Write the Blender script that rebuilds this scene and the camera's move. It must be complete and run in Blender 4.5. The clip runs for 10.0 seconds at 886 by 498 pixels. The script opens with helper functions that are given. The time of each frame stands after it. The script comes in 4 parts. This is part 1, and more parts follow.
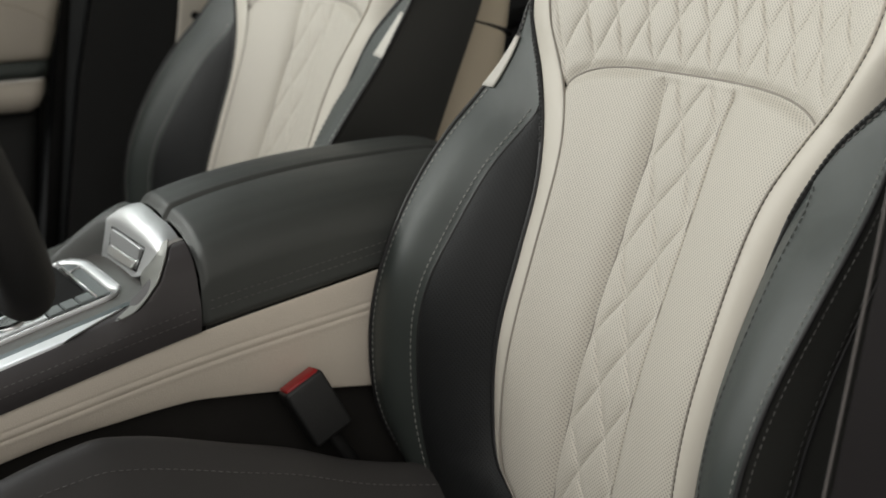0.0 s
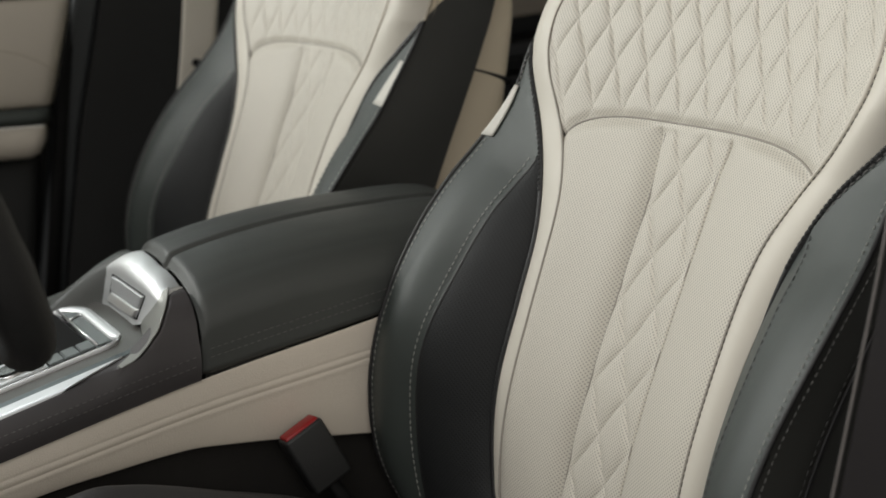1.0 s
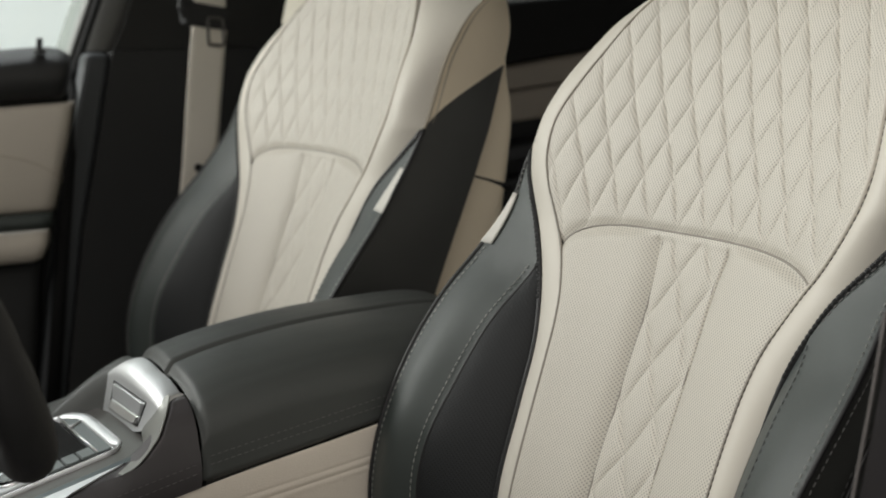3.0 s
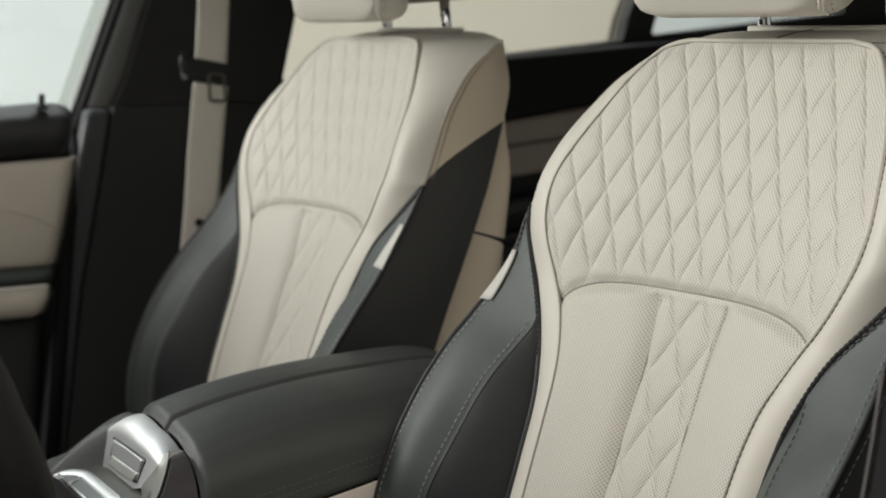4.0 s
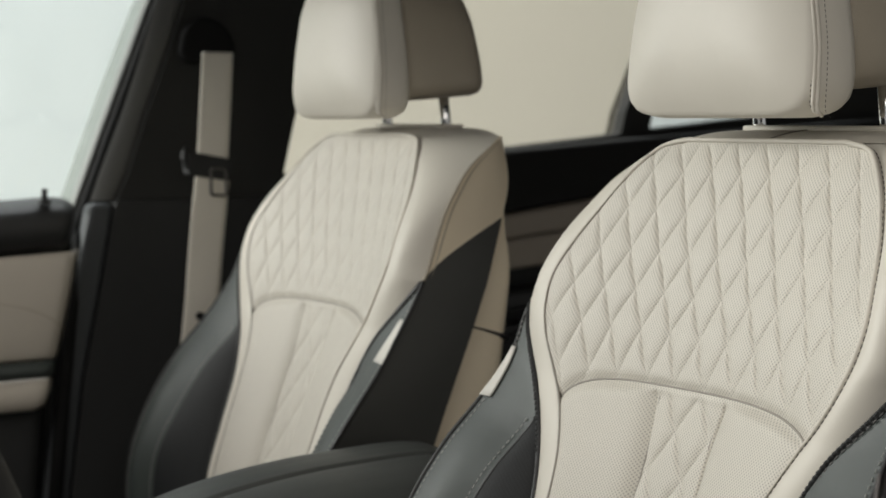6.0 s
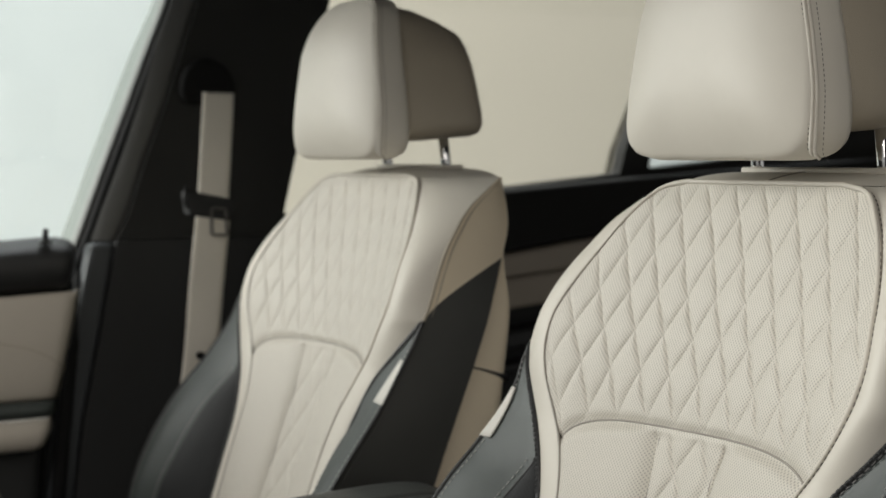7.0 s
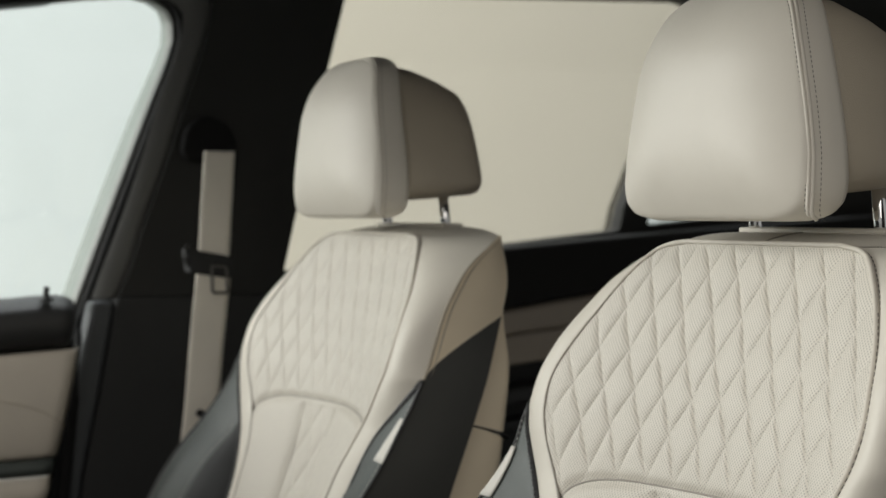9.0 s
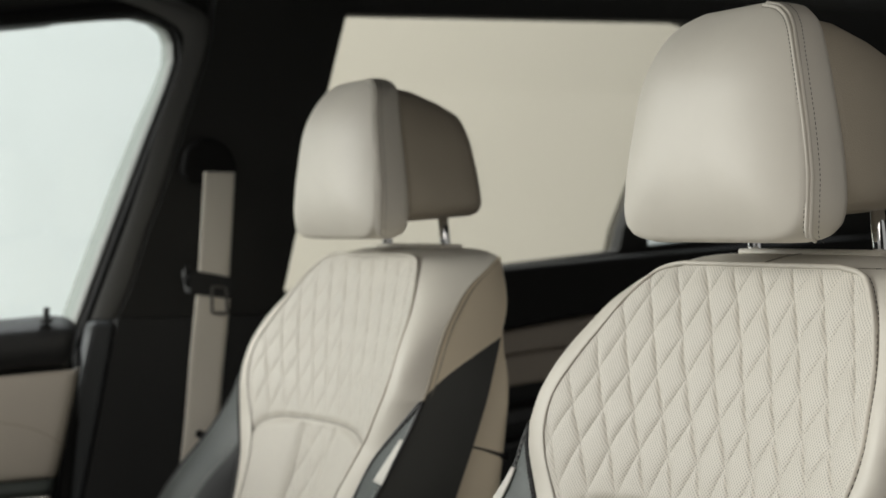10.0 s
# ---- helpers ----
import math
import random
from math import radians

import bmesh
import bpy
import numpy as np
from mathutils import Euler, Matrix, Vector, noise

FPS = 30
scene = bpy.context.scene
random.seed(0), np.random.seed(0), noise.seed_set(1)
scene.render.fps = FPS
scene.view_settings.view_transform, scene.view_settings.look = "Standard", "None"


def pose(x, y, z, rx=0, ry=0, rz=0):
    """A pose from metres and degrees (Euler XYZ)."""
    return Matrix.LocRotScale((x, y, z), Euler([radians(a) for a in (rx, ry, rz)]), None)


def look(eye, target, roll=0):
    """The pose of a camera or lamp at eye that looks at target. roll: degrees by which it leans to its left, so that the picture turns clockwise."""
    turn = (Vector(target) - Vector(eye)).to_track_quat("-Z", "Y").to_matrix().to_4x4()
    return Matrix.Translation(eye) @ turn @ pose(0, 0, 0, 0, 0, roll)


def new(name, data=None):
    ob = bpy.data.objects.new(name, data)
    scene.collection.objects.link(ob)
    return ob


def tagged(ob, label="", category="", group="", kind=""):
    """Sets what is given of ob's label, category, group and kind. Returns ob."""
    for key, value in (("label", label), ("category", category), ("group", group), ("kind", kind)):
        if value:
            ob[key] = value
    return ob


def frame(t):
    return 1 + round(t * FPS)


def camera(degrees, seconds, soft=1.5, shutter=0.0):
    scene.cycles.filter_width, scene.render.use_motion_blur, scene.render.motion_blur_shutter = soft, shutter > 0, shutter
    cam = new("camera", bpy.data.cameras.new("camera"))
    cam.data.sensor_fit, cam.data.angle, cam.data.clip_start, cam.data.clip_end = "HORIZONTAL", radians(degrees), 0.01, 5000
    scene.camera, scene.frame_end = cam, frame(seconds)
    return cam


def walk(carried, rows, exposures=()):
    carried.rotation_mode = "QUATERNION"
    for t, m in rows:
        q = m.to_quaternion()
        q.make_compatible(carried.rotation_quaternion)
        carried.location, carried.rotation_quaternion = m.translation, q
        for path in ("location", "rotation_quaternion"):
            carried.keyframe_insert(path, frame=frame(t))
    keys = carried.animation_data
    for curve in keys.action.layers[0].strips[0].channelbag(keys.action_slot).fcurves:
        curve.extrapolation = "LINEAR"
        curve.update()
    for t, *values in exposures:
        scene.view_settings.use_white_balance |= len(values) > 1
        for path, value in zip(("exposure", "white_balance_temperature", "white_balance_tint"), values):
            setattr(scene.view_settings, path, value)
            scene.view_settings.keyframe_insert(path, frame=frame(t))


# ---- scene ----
cam = camera(29.9, 10.0)
# seconds, eye, yaw from the car's rear towards its passenger side, pitch, roll
PATH = [
    (0.0, 1.0987, -0.7869, 1.2321, 62.31, -14.045, -0.01),
    (0.5, 1.1010, -0.7874, 1.2354, 62.325, -13.367, -0.02),
    (1.0, 1.1033, -0.7881, 1.2390, 62.33, -12.590, -0.02),
    (1.5, 1.1055, -0.7891, 1.2422, 62.33, -11.795, -0.03),
    (2.0, 1.1079, -0.7904, 1.2450, 62.33, -10.972, -0.04),
    (2.5, 1.1100, -0.7913, 1.2475, 62.335, -10.113, -0.06),
    (4.0, 1.1169, -0.7938, 1.2565, 62.345, -7.472, -0.08),
    (4.5, 1.1198, -0.7953, 1.2592, 62.343, -6.611, -0.08),
    (5.0, 1.1223, -0.7965, 1.2619, 62.34, -5.855, -0.09),
    (5.5, 1.1247, -0.7978, 1.2645, 62.333, -5.156, -0.10),
    (7.0, 1.1318, -0.8017, 1.2719, 62.32, -3.204, -0.14),
    (7.5, 1.1340, -0.8030, 1.2737, 62.31, -2.661, -0.15),
    (8.0, 1.1359, -0.8043, 1.2752, 62.30, -2.145, -0.16),
    (8.5, 1.1374, -0.8050, 1.2766, 62.298, -1.719, -0.17),
    (9.0, 1.1386, -0.8055, 1.2778, 62.30, -1.346, -0.18),
    (9.5, 1.1397, -0.8057, 1.2787, 62.302, -0.987, -0.18),
    (10.0, 1.1407, -0.8059, 1.2795, 62.305, -0.670, -0.18),
]
walk(cam, [(t, pose(x, y, z, 90 + pitch, 0, yaw) @ pose(0, 0, 0, 0, 0, roll)) for t, x, y, z, yaw, pitch, roll in PATH])
cam.data.dof.use_dof = True
cam.data.dof.focus_distance = 1.33
cam.data.dof.aperture_fstop = 7.5

# ---- light: a photo studio, a large softbox ahead of the windscreen, a lit wall beyond the passenger side ----
world = bpy.data.worlds.new("studio")
scene.world = world
world.use_nodes = True
world.node_tree.nodes["Background"].inputs["Color"].default_value = (0.97, 0.96, 0.925, 1)
world.node_tree.nodes["Background"].inputs["Strength"].default_value = 0.33


def softbox(name, eye, target, width, height, watts, colour):
    data = bpy.data.lights.new(name, "AREA")
    data.shape, data.size, data.size_y, data.energy, data.color = "RECTANGLE", width, height, watts, colour
    ob = new(name, data)
    ob.matrix_world = look(eye, target)
    return ob


softbox("softbox_front", (-2.65, -2.7, 2.2), (-0.2, 0.0, 1.0), 2.0, 1.6, 152, (0.975, 0.985, 0.935))
softbox("softbox_overhead", (1.9, -3.8, 4.6), (0.2, -0.4, 0.6), 3.0, 3.0, 88, (1.0, 0.955, 0.90))
# unseen fill lamp, added to brighten surfaces that face the open driver's side
softbox("softbox_driver_side", (3.3, -1.5, 2.7), (-0.3, -0.1, 0.9), 2.0, 2.0, 23, (1.0, 0.945, 0.87))
softbox("softbox_wall", (-3.0, -0.2, 6.0), (-4.2, -0.2, 1.6), 6.0, 1.0, 345, (0.94, 0.98, 0.99))
scene.view_settings.exposure = 0.0

# ---- materials ----
def material(name, colour, rough=0.5, metal=0.0, grain=0.0, grain_scale=900.0, spots=0.0, spot_scale=14.0, holes=0.0, sheen=0.0, coat=0.0, spec=0.5, waves=0.0, hole_dark=0.58):
    """A surface with fine grain relief, slow colour drift and, where holes is set, rows of punched dots that many metres apart."""
    m = bpy.data.materials.new(name)
    m.use_nodes = True
    nt = m.node_tree
    b = nt.nodes["Principled BSDF"]
    b.inputs["Roughness"].default_value, b.inputs["Metallic"].default_value = rough, metal
    b.inputs["Specular IOR Level"].default_value = spec
    b.inputs["Coat Weight"].default_value = coat
    if sheen:
        b.inputs["Sheen Weight"].default_value, b.inputs["Sheen Roughness"].default_value = sheen, 0.5
    link = nt.links.new

    def node(kind, **values):
        n = nt.nodes.new(kind)
        for k, v in values.items():
            n.inputs[k].default_value = v
        return n

    coord = node("ShaderNodeTexCoord")
    slow = node("ShaderNodeTexNoise", Scale=spot_scale, Detail=4.0, Roughness=0.6)
    link(coord.outputs["Object"], slow.inputs["Vector"])
    ramp = node("ShaderNodeMapRange")
    ramp.inputs["To Min"].default_value, ramp.inputs["To Max"].default_value = 1 - spots, 1 + spots
    link(slow.outputs["Fac"], ramp.inputs["Value"])
    scale = node("ShaderNodeVectorMath")
    scale.operation = "SCALE"
    scale.inputs[0].default_value = colour
    link(ramp.outputs["Result"], scale.inputs["Scale"])
    colour_out = scale.outputs["Vector"]
    height = None
    if grain:
        fine = node("ShaderNodeTexVoronoi", Scale=grain_scale)
        link(coord.outputs["Object"], fine.inputs["Vector"])
        bump = node("ShaderNodeBump", Strength=grain, Distance=0.0006)
        link(fine.outputs["Distance"], bump.inputs["Height"])
        height = bump
        rr = node("ShaderNodeMapRange")
        rr.inputs["To Min"].default_value, rr.inputs["To Max"].default_value = rough - 0.06, rough + 0.06
        link(slow.outputs["Fac"], rr.inputs["Value"])
        link(rr.outputs["Result"], b.inputs["Roughness"])
    if waves:
        soft = node("ShaderNodeTexNoise", Scale=22.0, Detail=2.0, Roughness=0.45)
        link(coord.outputs["Object"], soft.inputs["Vector"])
        swell = node("ShaderNodeBump", Strength=waves, Distance=0.004)
        link(soft.outputs["Fac"], swell.inputs["Height"])
        if height:
            link(height.outputs["Normal"], swell.inputs["Normal"])
        height = swell
    if holes:
        turn = node("ShaderNodeMapping")
        turn.inputs["Rotation"].default_value = (0, 0, radians(45))
        turn.inputs["Scale"].default_value = (1 / holes, 1 / holes, 1)
        link(coord.outputs["UV"], turn.inputs["Vector"])
        cell = node("ShaderNodeTexVoronoi", Scale=1.0, Randomness=0.0)
        cell.voronoi_dimensions = "2D"
        link(turn.outputs["Vector"], cell.inputs["Vector"])
        dot = node("ShaderNodeMapRange")
        dot.inputs["From Min"].default_value, dot.inputs["From Max"].default_value = 0.18, 0.36
        link(cell.outputs["Distance"], dot.inputs["Value"])
        mix = node("ShaderNodeMix")
        mix.data_type = "RGBA"
        link(dot.outputs["Result"], mix.inputs["Factor"])
        dark = node("ShaderNodeVectorMath")
        dark.operation = "SCALE"
        dark.inputs["Scale"].default_value = hole_dark
        link(colour_out, dark.inputs[0])
        link(dark.outputs["Vector"], mix.inputs["A"])
        link(colour_out, mix.inputs["B"])
        colour_out = mix.outputs["Result"]
        pit = node("ShaderNodeBump", Strength=0.25, Distance=0.0007)
        link(dot.outputs["Result"], pit.inputs["Height"])
        if height:
            link(height.outputs["Normal"], pit.inputs["Normal"])
        height = pit
    link(colour_out, b.inputs["Base Color"])
    if height:
        link(height.outputs["Normal"], b.inputs["Normal"])
    return m


IVORY = (0.615, 0.578, 0.507)
ivory = material("ivory_leather", IVORY, 0.52, grain=0.16, grain_scale=1500, spots=0.05, waves=0.25)
ivory_holes = material("perforated_ivory_leather", IVORY, 0.55, grain=0.3, spots=0.05, holes=0.0027)
ivory_quilt = material("quilted_ivory_leather", IVORY, 0.55, grain=0.25, spots=0.05, holes=0.0027, hole_dark=0.56)
# darkened ivory: the shade inside seam creases, put into the colour
seam_shade = material("shaded_seam_beige", (0.30, 0.275, 0.24), 0.6, spots=0.05)
frame_grey = material("grey_green_frame", (0.15, 0.157, 0.145), 0.5, spots=0.05)
pale_seal = material("pale_grey_seal", (0.12, 0.11, 0.105), 0.5, spots=0.05)
ivory_cord = material("ivory_piping", (0.58, 0.54, 0.47), 0.5, grain=0.2, spots=0.04)
slate = material("slate_leather", (0.0445, 0.0535, 0.0500), 0.50, grain=0.22, grain_scale=1500, spots=0.12, waves=0.3)
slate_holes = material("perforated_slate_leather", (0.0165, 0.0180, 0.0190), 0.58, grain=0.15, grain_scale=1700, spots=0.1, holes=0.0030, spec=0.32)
cushion_leather = material("black_seat_leather", (0.054, 0.0515, 0.051), 0.55, grain=0.2, grain_scale=1500, spots=0.1, waves=0.3, spec=0.4)
black_cord = material("black_piping", (0.012, 0.012, 0.013), 0.5, spots=0.1)
thread = material("pale_thread", (0.33, 0.33, 0.31), 0.7, spots=0.15, spot_scale=300)
# thread with the shade of the ivory seams in its colour
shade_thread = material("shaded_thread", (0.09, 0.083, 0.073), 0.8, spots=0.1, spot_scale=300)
dark_thread = material("dark_thread", (0.05, 0.05, 0.048), 0.7, spots=0.15, spot_scale=300)
dim_thread = material("grey_thread", (0.15, 0.145, 0.14), 0.7, spots=0.15, spot_scale=300)
# taupe leather with shade put into its colour, for headrest backs and seam lines
taupe_shade = material("shaded_taupe_leather", (0.37, 0.325, 0.255), 0.55, grain=0.3, spots=0.06)
lid_leather = material("grey_slate_leather", (0.060, 0.0645, 0.061), 0.47, grain=0.2, grain_scale=1500, spots=0.1, waves=0.25)
console_dark = material("brown_black_leather", (0.060, 0.0545, 0.0565), 0.5, grain=0.2, grain_scale=1500, spots=0.1)
beige = material("beige_leather", (0.74, 0.668, 0.574), 0.5, grain=0.4, spots=0.06, waves=0.25)
# the beige scaled down, offsetting too much driver-side light on the door
door_beige = material("dimmed_beige_leather", (0.50, 0.458, 0.392), 0.5, grain=0.4, spots=0.06, waves=0.25)
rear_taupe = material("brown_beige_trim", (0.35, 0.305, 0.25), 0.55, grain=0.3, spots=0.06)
side_leather = material("black_side_leather", (0.042, 0.0425, 0.039), 0.55, grain=0.25, spots=0.12)
taupe = material("taupe_trim", (0.70, 0.605, 0.455), 0.55, grain=0.3, spots=0.06)
black_trim = material("black_soft_trim", (0.020, 0.0206, 0.0206), 0.65, grain=0.3, spots=0.15, spec=0.35)
sill_black = material("matt_black_sill", (0.014, 0.014, 0.0133), 0.75, grain=0.3, spots=0.15, spec=0.25)
black_cloth = material("black_headliner", (0.023, 0.023, 0.0212), 0.95, grain=0.6, grain_scale=1500, spots=0.2, sheen=0.1)
pillar_grey = material("grey_pillar_trim", (0.092, 0.093, 0.088), 0.5, grain=0.3, spots=0.15)
pillar_low = material("dark_pillar_trim", (0.038, 0.042, 0.045), 0.6, grain=0.3, spots=0.15)
charcoal = material("charcoal_plastic", (0.020, 0.0205, 0.021), 0.5, grain=0.4, spots=0.1)
rim_leather = material("black_wheel_leather", (0.006, 0.0055, 0.0055), 0.6, grain=0.4, spots=0.1)
silver = material("satin_aluminium", (0.82, 0.82, 0.81), 0.30, metal=1.0, spots=0.04)
satin_plate = material("satin_plate", (0.80, 0.81, 0.815), 0.47, metal=0.9, spots=0.04)
chrome = material("chrome", (0.85, 0.85, 0.85), 0.08, metal=1.0)
gunmetal = material("grey_lacquer", (0.12, 0.116, 0.108), 0.36, metal=0.4, spots=0.08)
# the moulding's satin metal, darkened to hold the reflection on its upper face
shaded_satin = material("shaded_satin_metal", (0.17, 0.192, 0.197), 0.38, metal=0.8, spots=0.06)
# satin metal turned from the light, its dark reflection put into the grey
cheek_satin = material("shaded_satin_cheek", (0.30, 0.305, 0.285), 0.42, metal=0.25, spots=0.06)
button_grey = material("grey_satin_button", (0.20, 0.215, 0.215), 0.28, metal=0.55, spots=0.06)
gloss_black = material("gloss_black", (0.01, 0.01, 0.01), 0.08, spots=0.05, coat=0.5)
red = material("red_plastic", (0.34, 0.010, 0.012), 0.4, spots=0.08, spot_scale=60)
belt_cloth = material("belt_webbing", (0.76, 0.72, 0.63), 0.7, grain=0.5, grain_scale=700, spots=0.06)
tag_cloth = material("white_tag", (0.62, 0.60, 0.55), 0.7, grain=0.3, spots=0.05)
carpet = material("dark_carpet", (0.028, 0.0265, 0.025), 0.95, grain=0.6, spots=0.2, spec=0.05)
brown_trim = material("brown_black_trim", (0.011, 0.009, 0.0095), 0.75, grain=0.3, spots=0.12, spec=0.2)
concrete = material("studio_floor", (0.62, 0.61, 0.59), 0.6, grain=0.3, grain_scale=200, spots=0.1, spot_scale=2)
wall_paint = material("studio_wall", (0.8, 0.82, 0.82), 0.8, spots=0.04, spot_scale=1)
rubber = material("black_rubber", (0.010, 0.010, 0.010), 0.8, spots=0.1, spec=0.15)


def glass(name, colour):
    m = bpy.data.materials.new(name)
    m.use_nodes = True
    nt = m.node_tree
    nt.nodes.clear()
    out, mix = nt.nodes.new("ShaderNodeOutputMaterial"), nt.nodes.new("ShaderNodeMixShader")
    clear, gloss, fres = nt.nodes.new("ShaderNodeBsdfTransparent"), nt.nodes.new("ShaderNodeBsdfGlossy"), nt.nodes.new("ShaderNodeFresnel")
    clear.inputs["Color"].default_value = (*colour, 1)
    gloss.inputs["Roughness"].default_value = 0.02
    nt.links.new(fres.outputs[0], mix.inputs[0])
    nt.links.new(clear.outputs[0], mix.inputs[1])
    nt.links.new(gloss.outputs[0], mix.inputs[2])
    nt.links.new(mix.outputs[0], out.inputs[0])
    return m


clear_glass = glass("clear_glass", (0.93, 0.96, 0.95))
tinted_glass = glass("tinted_glass", (0.90, 0.862, 0.785))


# ---- mesh helpers ----
def spline(*knots):
    """A smooth curve through (x, y) knots; straight beyond its ends."""
    k = np.array(knots, float)
    x, y = k[:, 0], k[:, 1]
    d, m = np.diff(y) / np.diff(x), np.zeros(len(x))
    m[0], m[-1] = d[0], d[-1]
    for i in range(1, len(x) - 1):
        h0, h1 = x[i] - x[i - 1], x[i + 1] - x[i]
        m[i] = (d[i - 1] * h1 + d[i] * h0) / (h0 + h1)
        if d[i - 1] * d[i] <= 0:
            m[i] *= 0.5

    def f(v):
        v = np.asarray(v, float)
        i = np.clip(np.searchsorted(x, v) - 1, 0, len(x) - 2)
        h = x[i + 1] - x[i]
        t = (v - x[i]) / h
        c = np.clip(t, 0, 1)
        r = (2 * c**3 - 3 * c**2 + 1) * y[i] + (c**3 - 2 * c**2 + c) * h * m[i]
        r += (3 * c**2 - 2 * c**3) * y[i + 1] + (c**3 - c**2) * h * m[i + 1]
        return r + np.where(t < 0, (v - x[0]) * m[0], 0) + np.where(t > 1, (v - x[-1]) * m[-1], 0)

    return f


def root(name, place, label, category, group="", kind=""):
    ob = new(name)
    ob.location = place
    ob.empty_display_size = 0.05
    return tagged(ob, label, category, group, kind)


def base_of(ob):
    place = Vector((0, 0, 0))
    while ob is not None:
        place, ob = place + ob.location, ob.parent
    return place


def mesh_object(name, verts, faces, mat, parent=None, label="", uvs=None, smooth=True):
    """One mesh, given in world metres, as a thing or as a part under parent."""
    off = base_of(parent)
    me = bpy.data.meshes.new(name)
    me.from_pydata([(v[0] - off.x, v[1] - off.y, v[2] - off.z) for v in verts], [], faces)
    me.materials.append(mat)
    if smooth:
        me.polygons.foreach_set("use_smooth", [True] * len(me.polygons))
    if uvs is not None:
        layer = me.uv_layers.new(name="UVMap")
        for loop in me.loops:
            layer.data[loop.index].uv = uvs[loop.vertex_index]
    me.update()
    ob = new(name, me)
    ob.parent = parent
    if label:
        ob["label"] = label
    return ob


def part(name, bm, mat, parent=None, label="", smooth=True):
    """Links a bmesh, given in world metres, as one mesh object under a thing or a part."""
    off = base_of(parent)
    bmesh.ops.translate(bm, verts=bm.verts, vec=-off)
    bmesh.ops.recalc_face_normals(bm, faces=bm.faces)
    me = bpy.data.meshes.new(name)
    bm.to_mesh(me)
    bm.free()
    me.materials.append(mat)
    if smooth:
        me.polygons.foreach_set("use_smooth", [True] * len(me.polygons))
    ob = new(name, me)
    ob.parent = parent
    if label:
        ob["label"] = label
    return ob


def sheet(name, f, us, vs, mat, parent=None, label="", flip=False, thick=0.0, level=False):
    """A smooth sheet f(u, v) -> (x, y, z) over two ranges, with the surface's metres as texture coordinates."""
    U, V = np.meshgrid(us, vs)
    x, y, z = f(U, V)
    P = np.stack([x + 0 * U, y + 0 * U, z + 0 * U], -1)
    n, k = len(us), len(vs)
    verts = P.reshape(-1, 3)
    faces = []
    for j in range(k - 1):
        for i in range(n - 1):
            q = [j * n + i, j * n + i + 1, (j + 1) * n + i + 1, (j + 1) * n + i]
            faces.append(q[::-1] if flip else q)
    du = np.zeros((k, n))
    du[:, 1:] = np.cumsum(np.linalg.norm(np.diff(P, axis=1), axis=2), axis=1)
    du -= du[:, n // 2 : n // 2 + 1]
    dv = np.zeros((k, n))
    dv[1:] = np.cumsum(np.linalg.norm(np.diff(P, axis=0), axis=2), axis=0)
    dv = np.repeat(dv[:, n // 2 : n // 2 + 1], n, 1)
    uvs = np.stack([du, dv], -1).reshape(-1, 2).tolist()
    if level:
        uvs = np.stack([P[..., 0], P[..., 2] * 1.06], -1).reshape(-1, 2).tolist()
    ob = mesh_object(name, verts.tolist(), faces, mat, parent, label, uvs)
    if thick:
        mod = ob.modifiers.new("thickness", "SOLIDIFY")
        mod.thickness, mod.offset = thick, -1
    return ob


def frames_along(P, closed=False, up=(0.31, 0.17, 0.93)):
    P = np.asarray(P, float)
    T = np.gradient(P, axis=0)
    if closed:
        T = np.roll(P, -1, 0) - np.roll(P, 1, 0)
    T /= np.linalg.norm(T, axis=1)[:, None] + 1e-12
    A = np.cross(T, np.array(up))
    A /= np.linalg.norm(A, axis=1)[:, None] + 1e-12
    return P, T, A, np.cross(A, T)


def tube(name, P, r, mat, parent=None, label="", closed=False, sides=8, flat=1.0, up=(0.31, 0.17, 0.93)):
    P, T, A, B = frames_along(P, closed, up)
    n = len(P)
    ang = np.linspace(0, 2 * np.pi, sides, endpoint=False)
    r = np.broadcast_to(np.asarray(r, float), (n,))[:, None, None]
    verts = (P[:, None] + r * (np.cos(ang)[None, :, None] * A[:, None] + flat * np.sin(ang)[None, :, None] * B[:, None])).reshape(-1, 3)
    faces = []
    for i in range(n if closed else n - 1):
        a, b = i * sides, ((i + 1) % n) * sides
        faces += [[a + j, a + (j + 1) % sides, b + (j + 1) % sides, b + j] for j in range(sides)]
    if not closed:
        faces += [list(range(sides))[::-1], list(range((n - 1) * sides, n * sides))]
    return mesh_object(name, verts.tolist(), faces, mat, parent, label)


def resample(P, step):
    P = np.asarray(P, float)
    s = np.r_[0, np.cumsum(np.linalg.norm(np.diff(P, axis=0), axis=1))]
    t = np.arange(0, s[-1], step)
    return np.stack([np.interp(t, s, P[:, k]) for k in range(3)], 1)


